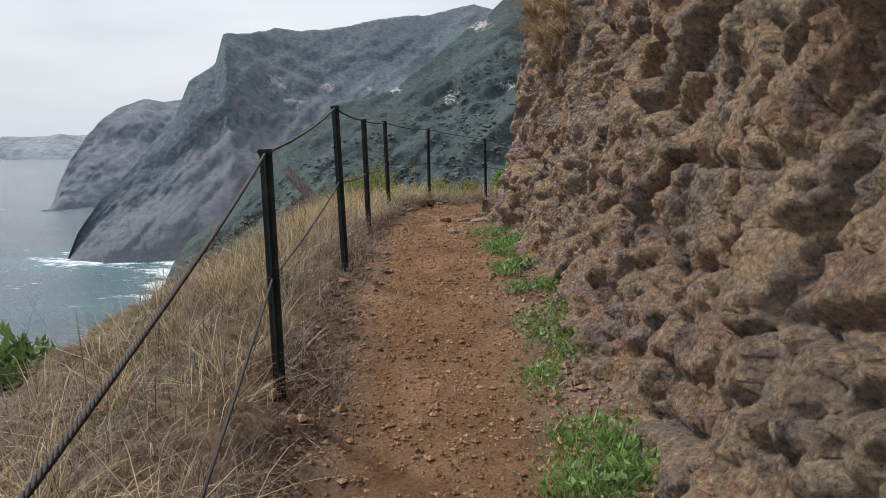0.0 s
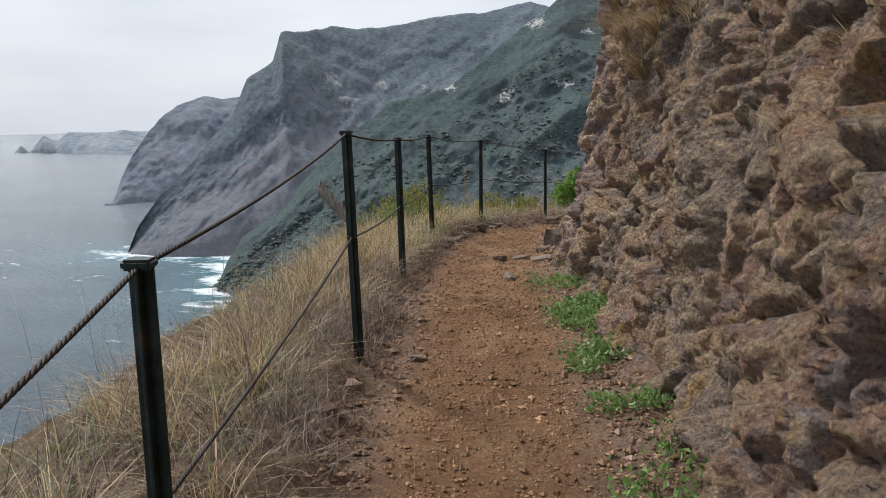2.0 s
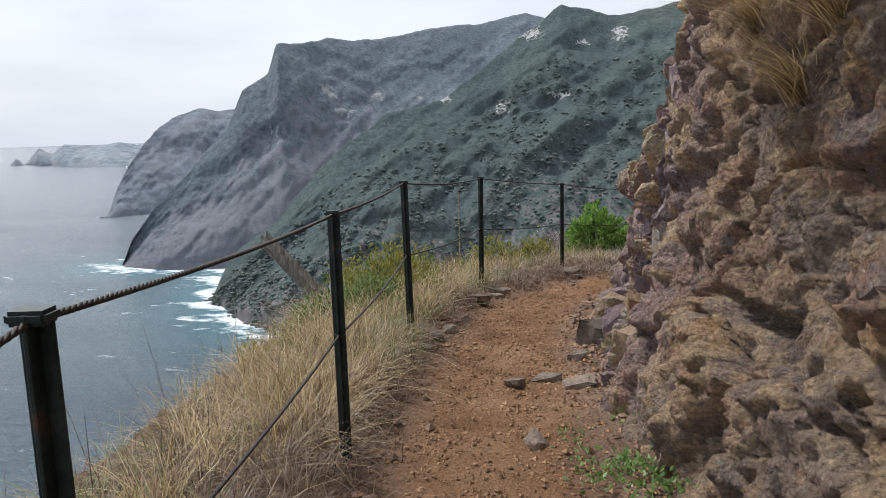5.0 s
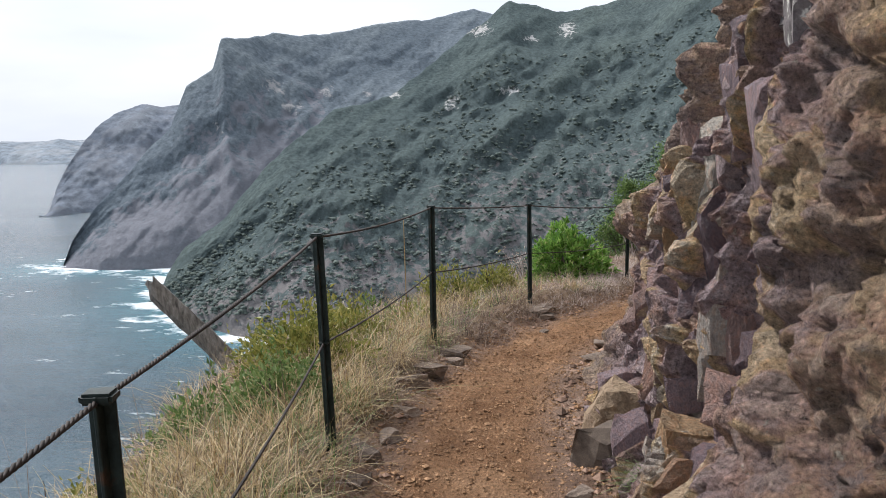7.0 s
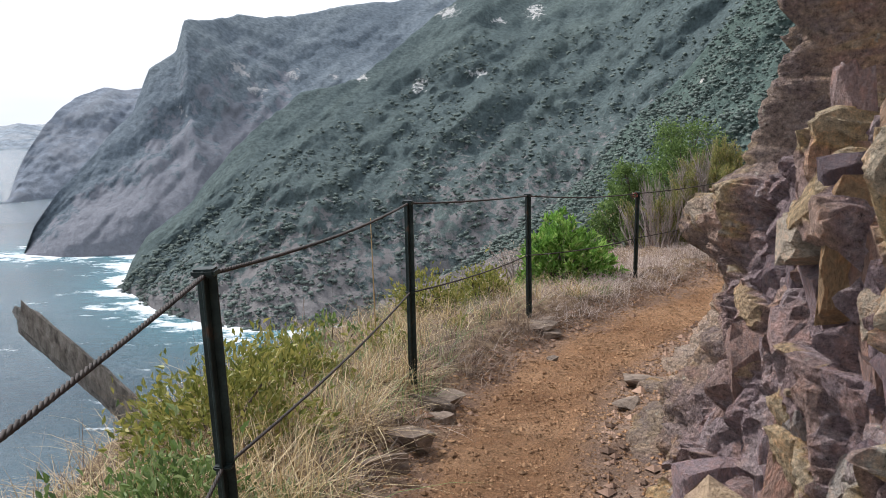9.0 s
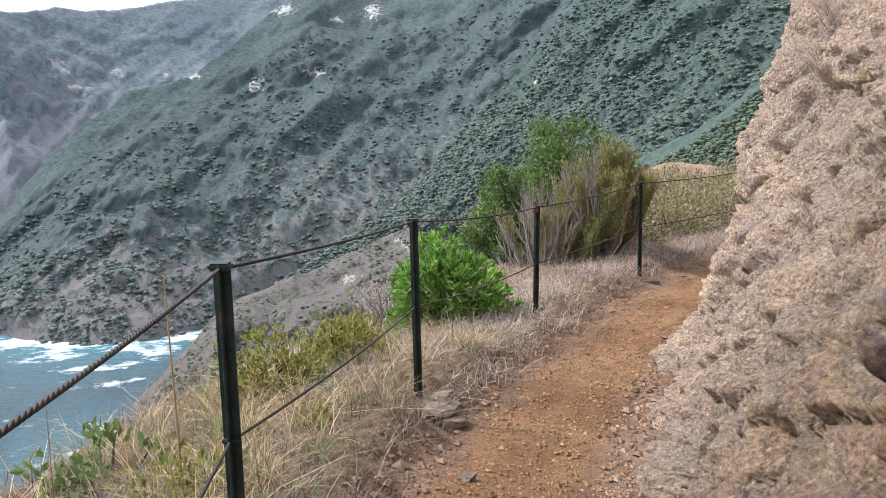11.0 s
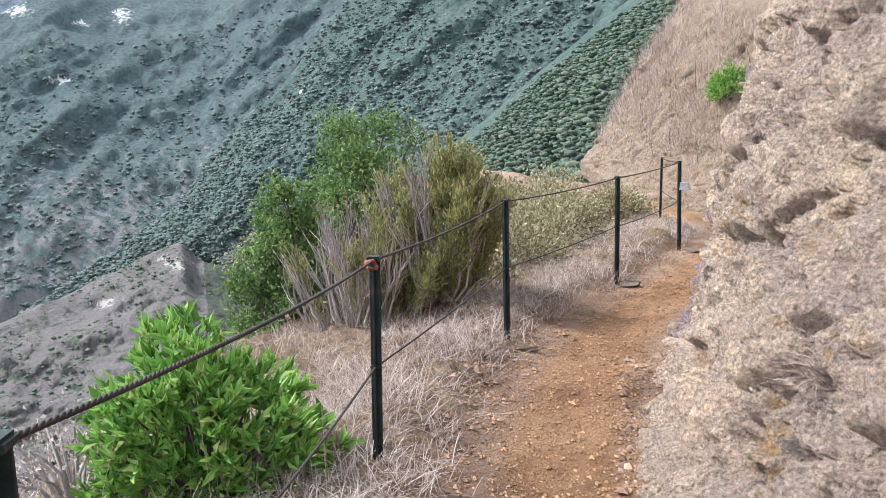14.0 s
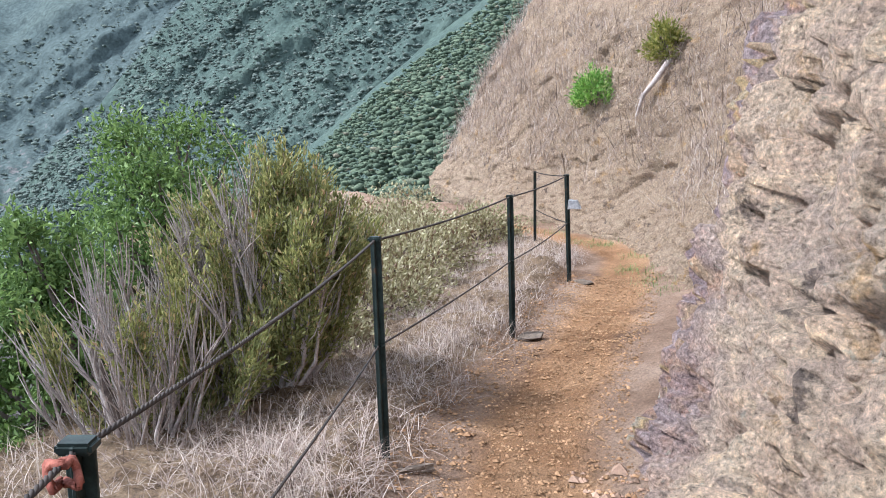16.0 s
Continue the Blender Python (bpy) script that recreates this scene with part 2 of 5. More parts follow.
M_LICHEN = plain("lichened_rock", [(0.4, (0.13, 0.11, 0.11)), (0.56, (0.2, 0.18, 0.17)), (0.62, (0.6, 0.58, 0.52))], 7, 50, 0.85, 0.5, 0.01)
M_STONE = plain("trail_stone", [(0.3, (0.1, 0.075, 0.06)), (0.6, (0.22, 0.17, 0.13)), (0.8, (0.32, 0.25, 0.18))], 5, 60, 0.9, 0.5, 0.008, vary=0.35)
M_GRIT = plain("grit", [(0.3, (0.2, 0.112, 0.058)), (0.7, (0.38, 0.23, 0.125))], 3, 50, 0.95, 0.3, 0.005, island=0.4)
M_STRAW = leafy("straw", [(0, (0.13, 0.08, 0.035)), (0.35, (0.34, 0.235, 0.11)), (0.7, (0.55, 0.41, 0.21)), (1, (0.72, 0.6, 0.38))])
M_BROWN = leafy("dead_stems", [(0, (0.06, 0.042, 0.035)), (0.5, (0.19, 0.135, 0.1)), (0.85, (0.33, 0.25, 0.19)), (1, (0.5, 0.41, 0.33))])
M_PINK = leafy("pale_dead_stems", [(0, (0.22, 0.16, 0.14)), (0.5, (0.44, 0.35, 0.3)), (1, (0.66, 0.57, 0.5))])
M_GREEN = leafy("fresh_leaf", [(0, (0.08, 0.17, 0.03)), (0.4, (0.17, 0.33, 0.06)), (0.85, (0.3, 0.48, 0.11)), (1, (0.46, 0.5, 0.2))])
M_WEED = leafy("weed_leaf", [(0, (0.07, 0.115, 0.035)), (0.5, (0.15, 0.225, 0.065)), (1, (0.28, 0.34, 0.15))])
M_TREE = leafy("tree_leaf", [(0, (0.07, 0.12, 0.034)), (0.5, (0.135, 0.21, 0.058)), (1, (0.23, 0.32, 0.1))])
M_OLIVE = leafy("heath_leaf", [(0, (0.14, 0.15, 0.055)), (0.5, (0.27, 0.28, 0.1)), (0.88, (0.42, 0.4, 0.16)), (1, (0.46, 0.3, 0.17))])
M_YELLOW = leafy("yellow_green_leaf", [(0, (0.12, 0.14, 0.03)), (0.5, (0.24, 0.25, 0.06)), (1, (0.38, 0.34, 0.1))])
M_BRAMBLE = leafy("bramble_leaf", [(0, (0.16, 0.1, 0.065)), (0.4, (0.26, 0.24, 0.12)), (0.75, (0.42, 0.39, 0.23)), (1, (0.55, 0.49, 0.35))])
M_BARK = plain("bark", [(0.3, (0.07, 0.05, 0.045)), (0.7, (0.2, 0.16, 0.14))], 8, 70, 0.95, 0.6, 0.01)
M_TWIG = plain("grey_twig", [(0.3, (0.26, 0.215, 0.2)), (0.7, (0.52, 0.46, 0.43))], 12, 80, 0.95, 0, island=0.3)
# distance haze mixed into base colours, islands to valley side: paler and bluer farther off
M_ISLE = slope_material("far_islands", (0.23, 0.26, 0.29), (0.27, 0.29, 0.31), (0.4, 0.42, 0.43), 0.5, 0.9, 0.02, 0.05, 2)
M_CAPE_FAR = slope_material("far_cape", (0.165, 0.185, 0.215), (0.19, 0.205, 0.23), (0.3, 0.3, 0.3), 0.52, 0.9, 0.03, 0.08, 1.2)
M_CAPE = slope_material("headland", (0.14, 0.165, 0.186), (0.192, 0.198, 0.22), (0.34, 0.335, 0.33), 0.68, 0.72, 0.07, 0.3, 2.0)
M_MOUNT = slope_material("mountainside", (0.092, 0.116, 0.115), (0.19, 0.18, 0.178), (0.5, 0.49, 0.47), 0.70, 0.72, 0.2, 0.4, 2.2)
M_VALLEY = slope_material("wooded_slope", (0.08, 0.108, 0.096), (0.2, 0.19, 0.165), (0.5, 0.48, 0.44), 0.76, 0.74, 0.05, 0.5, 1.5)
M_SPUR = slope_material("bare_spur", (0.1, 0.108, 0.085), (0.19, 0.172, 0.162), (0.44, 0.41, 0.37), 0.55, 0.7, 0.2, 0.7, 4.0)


def canopy(name, stops):
    """Tree crowns far off: each crown its own green, broken by leaf masses."""
    m, n, l, p = nodes_of(name)
    col = ramp_node(n, l, n.new("ShaderNodeNewGeometry").outputs["Random Per Island"], stops)
    b = noise_node(n, l, 1.6, 6, 0.75)
    col = mix_node(n, l, 1.0, col, ramp_node(n, l, b, [(0.35, (0.6, 0.62, 0.62)), (0.5, (1, 1, 1)), (0.65, (1.4, 1.36, 1.28))]), "MULTIPLY")
    l.new(col, p.inputs["Base Color"])
    p.inputs["Roughness"].default_value, p.inputs["Specular IOR Level"].default_value = 1.0, 0.0
    bump_node(n, l, p, b, 0.8, 0.5)
    return m


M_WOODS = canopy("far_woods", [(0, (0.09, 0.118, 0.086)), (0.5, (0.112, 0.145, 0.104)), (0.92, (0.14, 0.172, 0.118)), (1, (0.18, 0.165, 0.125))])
# same woods farther off, crown greens paled and greyed to carry the haze
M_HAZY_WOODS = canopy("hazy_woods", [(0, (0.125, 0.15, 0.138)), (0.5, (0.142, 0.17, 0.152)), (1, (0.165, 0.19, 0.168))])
M_OCHRE = plain("ochre_rock", [(0.3, (0.22, 0.12, 0.07)), (0.48, (0.45, 0.26, 0.12)), (0.6, (0.52, 0.38, 0.25)), (0.75, (0.3, 0.18, 0.13))], 7, 34, 0.85, 1.0, 0.04, vary=0.2)
M_PALE = plain("pale_boulder", [(0.3, (0.18, 0.13, 0.09)), (0.5, (0.34, 0.25, 0.16)), (0.7, (0.28, 0.2, 0.14))], 5, 40, 0.9, 1.0, 0.03)
M_RUBBLE = plain("rubble", [(0.3, (0.14, 0.085, 0.06)), (0.7, (0.36, 0.24, 0.17))], 3, 60, 0.95, 0.3, 0.005, island=0.5)
M_FOOT = leafy("foot_leaf", [(0, (0.08, 0.15, 0.04)), (0.5, (0.18, 0.29, 0.08)), (0.9, (0.27, 0.4, 0.14)), (1, (0.4, 0.42, 0.24))])


# ---- building helpers ----
rng = np.random.default_rng(7)


def mesh_from(name, verts, faces, mat, parent=None, smooth=True, label=""):
    """One mesh object from arrays; faces: an (n, 3) or (n, 4) array, or a list of both."""
    me = bpy.data.meshes.new(name)
    verts = np.asarray(verts, dtype=np.float32)
    groups = [np.asarray(f, dtype=np.int32) for f in (faces if isinstance(faces, list) else [faces]) if len(f)]
    loops = np.concatenate([f.ravel() for f in groups])
    sizes = np.concatenate([np.full(len(f), f.shape[1]) for f in groups])
    starts = np.concatenate([[0], np.cumsum(sizes)[:-1]])
    me.vertices.add(len(verts))
    me.vertices.foreach_set("co", verts.ravel())
    me.loops.add(len(loops))
    me.loops.foreach_set("vertex_index", loops)
    me.polygons.add(len(sizes))
    me.polygons.foreach_set("loop_start", starts.astype(np.int32))
    me.polygons.foreach_set("use_smooth", np.full(len(sizes), smooth))
    me.update(calc_edges=True)
    me.validate()
    me.materials.append(mat)
    ob = new(name, me)
    if parent:
        ob.parent = parent
    if label:
        ob["label"] = label
    return ob


def grid_faces(nu, nv):
    i = np.arange(nu - 1)[:, None] * nv + np.arange(nv - 1)[None, :]
    i = i.ravel()
    return np.stack([i, i + nv, i + nv + 1, i + 1], 1)


def mask(ob, name, values):
    a = ob.data.attributes.new(name, "FLOAT", "POINT")
    a.data.foreach_set("value", np.asarray(values, dtype=np.float32).ravel())


def spline(points, step):
    """A smooth line through the given points, at even steps."""
    p = np.array(points, float)
    p = np.vstack([2 * p[0] - p[1], p, 2 * p[-1] - p[-2]])
    out = []
    for k in range(1, len(p) - 2):
        t = np.linspace(0, 1, 60, endpoint=False)[:, None]
        a, b, c, d = p[k - 1], p[k], p[k + 1], p[k + 2]
        out.append(0.5 * (2 * b + (c - a) * t + (2 * a - 5 * b + 4 * c - d) * t ** 2 + (3 * b - a - 3 * c + d) * t ** 3))
    q = np.vstack(out + [p[-2:-1]])
    s = np.concatenate([[0], np.cumsum(np.linalg.norm(np.diff(q[:, :2], axis=0), axis=1))])
    n = max(2, int(s[-1] / step))
    u = np.linspace(0, s[-1], n)
    return np.stack([np.interp(u, s, q[:, k]) for k in range(q.shape[1])], 1)


def smooth_rows(a, width):
    k = np.ones(width) / width
    pad = np.pad(a, ((width, width), (0, 0)), mode="edge")
    return np.stack([np.convolve(pad[:, c], k, "same") for c in range(a.shape[1])], 1)[width:-width]


def rough(p, freq, octaves=4):
    return np.array([noise.fractal(Vector(q) * freq, 0.75, 2.1, octaves) for q in p])


def blades(base, length, width, lean, droop, spin=None):
    """Grass blades: bent, tapering strips. All arguments are arrays, one entry a blade."""
    n = len(base)
    az = rng.uniform(0, 2 * np.pi, n) if spin is None else spin
    side = np.stack([-np.sin(az), np.cos(az), np.zeros(n)], 1)
    out = np.stack([np.cos(az), np.sin(az), np.zeros(n)], 1)
    up = np.array([0, 0, 1.0])
    rows = []
    for t, wd in ((0, 1.0), (0.4, 0.8), (0.75, 0.5), (1.0, 0.05)):
        h = length * t
        p = base + out * (h * lean + droop * length * t ** 2.5)[:, None] + up * (h * (1 - 0.55 * lean) - droop * length * 0.45 * t ** 3)[:, None]
        rows.append(p + side * (width * wd / 2)[:, None])
        rows.append(p - side * (width * wd / 2)[:, None])
    v = np.stack(rows, 1).reshape(-1, 3)
    o = (np.arange(n) * 8)[:, None, None]
    f = np.array([[0, 1, 3, 2], [2, 3, 5, 4], [4, 5, 7, 6]])[None] + o
    return v, f.reshape(-1, 4)


def leaves(at, size, way, ratio=0.45, fold=0.25):
    """Folded, pointed leaves at the given places, pointing along way."""
    n = len(at)
    way = way / np.maximum(np.linalg.norm(way, axis=1, keepdims=True), 1e-6)
    side = np.cross(way, rng.normal(size=(n, 3)))
    side /= np.maximum(np.linalg.norm(side, axis=1, keepdims=True), 1e-6)
    up = np.cross(side, way)
    s = size[:, None]
    v = np.stack([at, at + way * s * 0.45 + side * s * ratio / 2 + up * s * fold * 0.5, at + way * s - up * s * 0.1,
                  at + way * s * 0.45 - side * s * ratio / 2 + up * s * fold * 0.5], 1).reshape(-1, 3)
    o = (np.arange(n) * 4)[:, None]
    return v, np.concatenate([np.array([[0, 1, 2]]) + o, np.array([[0, 2, 3]]) + o])


def tube(line, radii, sides=6):
    """A tapering tube along a line."""
    line = np.asarray(line, float)
    tang = np.gradient(line, axis=0)
    tang /= np.maximum(np.linalg.norm(tang, axis=1, keepdims=True), 1e-9)
    ref = np.array([0.31, 0.17, 0.93]) if abs(tang[0, 2]) < 0.8 else np.array([1.0, 0.2, 0])
    a = np.cross(tang, ref)
    a /= np.linalg.norm(a, axis=1, keepdims=True)
    b = np.cross(tang, a)
    th = np.arange(sides) * 2 * np.pi / sides
    r = np.broadcast_to(np.asarray(radii, float), (len(line),))
    v = line[:, None] + (a[:, None] * np.cos(th)[None, :, None] + b[:, None] * np.sin(th)[None, :, None]) * r[:, None, None]
    n = len(line)
    i = np.arange(n - 1)[:, None] * sides + np.arange(sides)[None]
    j = np.arange(n - 1)[:, None] * sides + (np.arange(sides)[None] + 1) % sides
    return v.reshape(-1, 3), np.stack([i, i + sides, j + sides, j], -1).reshape(-1, 4)


def join(pieces):
    vs, fs, k = [], [], 0
    for v, f in pieces:
        vs.append(v)
        fs.append(np.asarray(f) + k)
        k += len(v)
    return np.concatenate(vs), np.concatenate(fs)


def boulder(size, seed, points=16, square=0.45, wear=0.045):
    """An angular stone: the hull of scattered points, its faces then roughened."""
    r = random.Random(seed)
    bm = bmesh.new()
    for _ in range(points):
        q = [math.copysign(abs(r.uniform(-1, 1)) ** square, r.uniform(-1, 1)) * 0.5 for _ in range(3)]
        bm.verts.new((q[0] * size[0], q[1] * size[1], q[2] * size[2]))
    h = bmesh.ops.convex_hull(bm, input=bm.verts)
    bmesh.ops.delete(bm, geom=[e for e in h["geom_interior"] if isinstance(e, bmesh.types.BMVert)], context="VERTS")
    bmesh.ops.subdivide_edges(bm, edges=[e for e in bm.edges if e.calc_length() > 0.3 * max(size)], cuts=2)
    bmesh.ops.triangulate(bm, faces=bm.faces[:])
    for v in bm.verts:
        v.co += Vector((r.uniform(-1, 1) * size[0], r.uniform(-1, 1) * size[1], r.uniform(-1, 1) * size[2])) * wear
    me = bpy.data.meshes.new("stone")
    bm.to_mesh(me)
    bm.free()
    return me


def thing(name, label, category, at=(0, 0, 0), group="", kind=""):
    ob = new(name)
    ob.location = at
    ob.empty_display_size = 0.1
    return tagged(ob, label, category, group, kind)


def local(v, at):
    return np.asarray(v) - np.asarray(at)


# ---- the lie of the land ----
TRAIL = [(2.75, -4, 0.6), (2.15, 0, 0.75), (1.85, 2, 0.8), (1.4, 4.7, 0.92), (1.0, 7, 0.93), (0.65, 9, 0.86), (0.45, 11, 0.77), (0.45, 12.5, 0.67), (0.7, 14, 0.5),
         (1.25, 15.7, 0.32), (2.0, 17.3, 0.16), (2.95, 19, 0.06), (4.2, 20.6, 0.02), (6.0, 22.2, -0.05), (7.6, 23.7, -0.1), (9.0, 25.2, -0.17), (9.5, 27, -0.2),
         (9.0, 29, -0.15), (8.0, 31, -0.1), (7.2, 34, 0)]
WALL = [(4.0, -8), (3.45, -4), (2.92, 0), (2.57, 2), (2.36, 3.5), (2.12, 5), (1.74, 7.2), (1.32, 9.0), (1.25, 10.2), (1.15, 11.5), (1.12, 12.5), (1.27, 13.3), (1.74, 15.0),
        (2.42, 16.75), (2.93, 17.8), (3.35, 18.4), (3.88, 19.0), (4.5, 19.65), (5.2, 19.95), (6.2, 20.8), (7.75, 22.6), (9.2, 24.5), (10.0, 26.0), (10.2, 28), (10.7, 30.5), (11.3, 33), (12.5, 35.5), (16, 37.5), (22, 38)]
POSTS = [(1.67, 0.33, 0.63), (0.89, 3.33, 0.92), (0.48, 5.82, 1.10), (0.08, 8.11, 0.98), (-0.26, 10.52, 0.92), (-0.21, 13.19, 0.75), (0.42, 15.69, 0.48), (1.59, 18.21, 0.185),
         (3.2, 20.3, 0.126), (5.32, 22.18, 0.04), (7.32, 23.9, 0.0)]
HIGH = 1.1
SEA = -90.0

centre = spline(TRAIL, 0.07)
tan2 = smooth_rows(np.gradient(centre[:, :2], axis=0), 15)
tan2 /= np.linalg.norm(tan2, axis=1, keepdims=True)
right = np.stack([tan2[:, 1], -tan2[:, 0]], 1)
along = np.concatenate([[0], np.cumsum(np.linalg.norm(np.diff(centre[:, :2], axis=0), axis=1))])
EDGE_Y = [-4, 3, 6, 10, 12, 15, 17.5, 20, 23, 27, 34]
EDGE_V = [2.0, 2.2, 2.05, 1.8, 2.1, 2.7, 2.6, 3.0, 3.4, 3.2, 3.0]       # trail's middle to the cliff's brink
HALF_Y = [-4, 3, 6, 9, 12, 15, 19, 22, 26, 34]
HALF_L = [0.6, 0.55, 0.6, 0.62, 0.5, 0.52, 0.48, 0.42, 0.4, 0.4]
brink = np.interp(centre[:, 1], EDGE_Y, EDGE_V)
half = np.interp(centre[:, 1], HALF_Y, HALF_L)


def ground_profile(v, k):
    """Height over the trail's middle at the distance v to its right, at station k (arrays)."""
    b, hf = brink[k], half[k]
    left = -v - hf
    z = 0.02 * np.clip(np.abs(v) / hf, 0, 1) ** 2
    z = z + np.where(left > 0, 0.13 * np.clip(left / 0.25, 0, 1) - 0.16 * np.clip(left - 0.5, 0, None), 0)
    over = np.clip(-v - b, 0, None)
    z = z - 1.6 * over - 0.9 * over ** 1.6
    z = z + np.where(v > hf, 0.10 * np.clip((v - hf) / 0.5, 0, 1.5), 0)
    return z


def ground_at(x, y):
    """Height of the trail and its verge at a place."""
    d = (centre[:, 0] - x) ** 2 + (centre[:, 1] - y) ** 2
    k = int(np.argmin(d))
    v = (x - centre[k, 0]) * right[k, 0] + (y - centre[k, 1]) * right[k, 1]
    return float(centre[k, 2] + ground_profile(np.array([v]), np.array([k]))[0]), float(v), k


def verge_spot(n, y0, y1, v0, v1, from_brink=False):
    """Random places beside the trail, as an array, with their heights."""
    ks = np.where((centre[:, 1] > y0) & (centre[:, 1] < y1))[0]
    k = rng.choice(ks, n)
    t = rng.uniform(0, 1, n)
    lo, hi = -(half[k] + v0), -(brink[k] + v1)
    v = lo + (hi - lo) * t
    xy = centre[k, :2] + right[k] * v[:, None] + tan2[k] * rng.uniform(-0.04, 0.04, n)[:, None]
    return np.column_stack([xy, centre[k, 2] + ground_profile(v, k)]), k, v


# ---- ground of the trail and its verge ----
vs_ = np.concatenate([-np.array([60, 40, 25, 15, 10, 7, 5.5, 4.6]), np.arange(-4.2, 1.6, 0.06)])
K, Vv = np.meshgrid(np.arange(len(centre)), vs_, indexing="ij")
Vf, Kf = Vv.ravel(), K.ravel()
brk = brink[Kf]
zz = centre[Kf, 2] + ground_profile(Vf, Kf)
zz = np.maximum(zz, SEA - 4)
gx = centre[Kf, :2] + right[Kf] * Vf[:, None]
G = np.column_stack([gx, zz])
near = Vf > -4.3
nz = np.zeros(len(G))
nz[near] = rough(G[near], 1.7, 3) * 0.035 + rough(G[near], 9, 3) * 0.02
verge = np.clip((-Vf - half[Kf] - 0.02 + 0.12 * rough(G * np.array([1, 1, 0]), 2.5, 3)) / 0.12, 0, 1)
G[:, 2] += nz * (1 + 1.2 * verge)
ground = mesh_from("ground", G, grid_faces(len(centre), len(vs_)), M_EARTH)
tagged(ground, "red-brown trodden earth trail with a littered grassy verge", "path", kind="structure")
mask(ground, "verge", verge)
mask(ground, "worn", np.clip(1 - np.abs(Vf - np.interp(centre[Kf, 1], [14, 17.5, 24], [-0.05, 0.12, 0.2])) / (half[Kf] * 1.05), 0, 1))

# ---- rock wall beside the trail, and the dry bank after it ----
line = spline([(x, y, 0) for x, y in WALL], 0.042)
wide = smooth_rows(np.gradient(line[:, :2], axis=0), 75)
gone = np.concatenate([[0], np.cumsum(np.linalg.norm(np.diff(line[:, :2], axis=0), axis=1))])
step = np.where((line[:, 1] > 1.6) & (line[:, 1] < 18.2) & (line[:, 0] < 4), 0.022, 0.05)     # finer where the trail passes close
count = np.concatenate([[0], np.cumsum(np.diff(gone) / step[1:])])
station = np.interp(np.arange(int(count[-1])), count, gone)
base = np.stack([np.interp(station, gone, line[:, c]) for c in range(3)], 1)
wide = np.stack([np.interp(station, gone, wide[:, c]) for c in range(2)], 1)
wide /= np.linalg.norm(wide, axis=1, keepdims=True)
inward = np.stack([wide[:, 1], -wide[:, 0]], 1)
order = np.arange(len(base))
first_bank = order[np.argmax((base[:, 0] > 5.0) & (base[:, 1] > 18.5))]
run = station - station[first_bank]                       # metres past the rock's end
base_z = np.array([ground_at(x, y)[0] for x, y, _ in base[::6]])
base_z = np.interp(order, order[::6], base_z)
by = np.where(run > 0, 30, base[:, 1])
lean = np.interp(by, [-8, 3, 7, 9, 10.2, 12.2, 12.8, 14, 16, 17.2, 18, 29, 30], [0.16, 0.2, 0.22, 0.16, 0.1, 0.1, 0.48, 0.62, 0.55, 0.38, 0.2, 0.16, 0.55])
lean = smooth_rows(lean[:, None], 25)[:, 0]
hs = np.concatenate([np.arange(-0.35, 0, 0.05), np.arange(0, 2.7, 0.022), np.arange(2.7, 3.6, 0.042), np.arange(3.7, 8, 0.2), [9, 11, 14, 19, 28, 45]])
KK, HH = np.meshgrid(order, hs, indexing="ij")
k, h = KK.ravel(), HH.ravel()
off = lean[k] * np.clip(h, 0, None) + 0.06 * np.clip(h - 3, 0, None) ** 1.3 + np.where(h > 8, (h - 8) * 0.9, 0)
off = off - 0.12 * np.exp(-np.clip(h, 0, None) / 0.25)
pillar = np.clip((by - 10.0) / 0.3, 0, 1) * np.clip((12.35 - by) / 0.3, 0, 1)
pillar_top = np.interp(by, [10.0, 10.3, 10.6, 11.6, 12.3], [3.4, 2.2, 1.65, 1.45, 1.2])        # the dark pillar ends low
off = off + pillar[k] * np.clip(h - pillar_top[k], 0, None) * 2.6
dip = np.clip((by - 12.2) / 0.4, 0, 1) * np.clip((16.5 - by) / 1.5, 0, 1)
off = off + dip[k] * np.clip(h - 2.0, 0, None) * 0.55
W = np.column_stack([base[k, :2] + inward[k] * off[:, None], base_z[k] + h])
is_bank = np.clip(run[k] / 0.8, 0, 1)
blocky = np.clip((by[k] - 9.3) / 0.3, 0, 1) * np.clip((12.3 - by[k]) / 0.3, 0, 1)
fine_h = h < 8.5
P = W[fine_h]
slant = P @ np.array([[1, 0, 0], [0, 0.9, 0.42], [0, -0.42, 0.9]])


def facets(p, freq, squash, tilt):
    """Broken rock: each cell is a plane of its own tilt. Gives the offset, the cell's number and the distance to its joint."""
    sq = np.array(squash)
    num, gap, site = np.empty(len(p)), np.empty(len(p)), np.empty((len(p), 3))
    for i, q in enumerate(p * sq * freq):
        d, pts = noise.voronoi(Vector(q))
        num[i], gap[i], site[i] = noise.cell(pts[0] * 7.3), d[1] - d[0], pts[0]
    num = (num + 1) / 2
    way = np.stack([np.sin(num * 977.3), np.sin(num * 1543.7), np.sin(num * 2311.1)], 1)
    return np.sum(way * (p * sq * freq - site), axis=1) / freq * tilt, num, gap


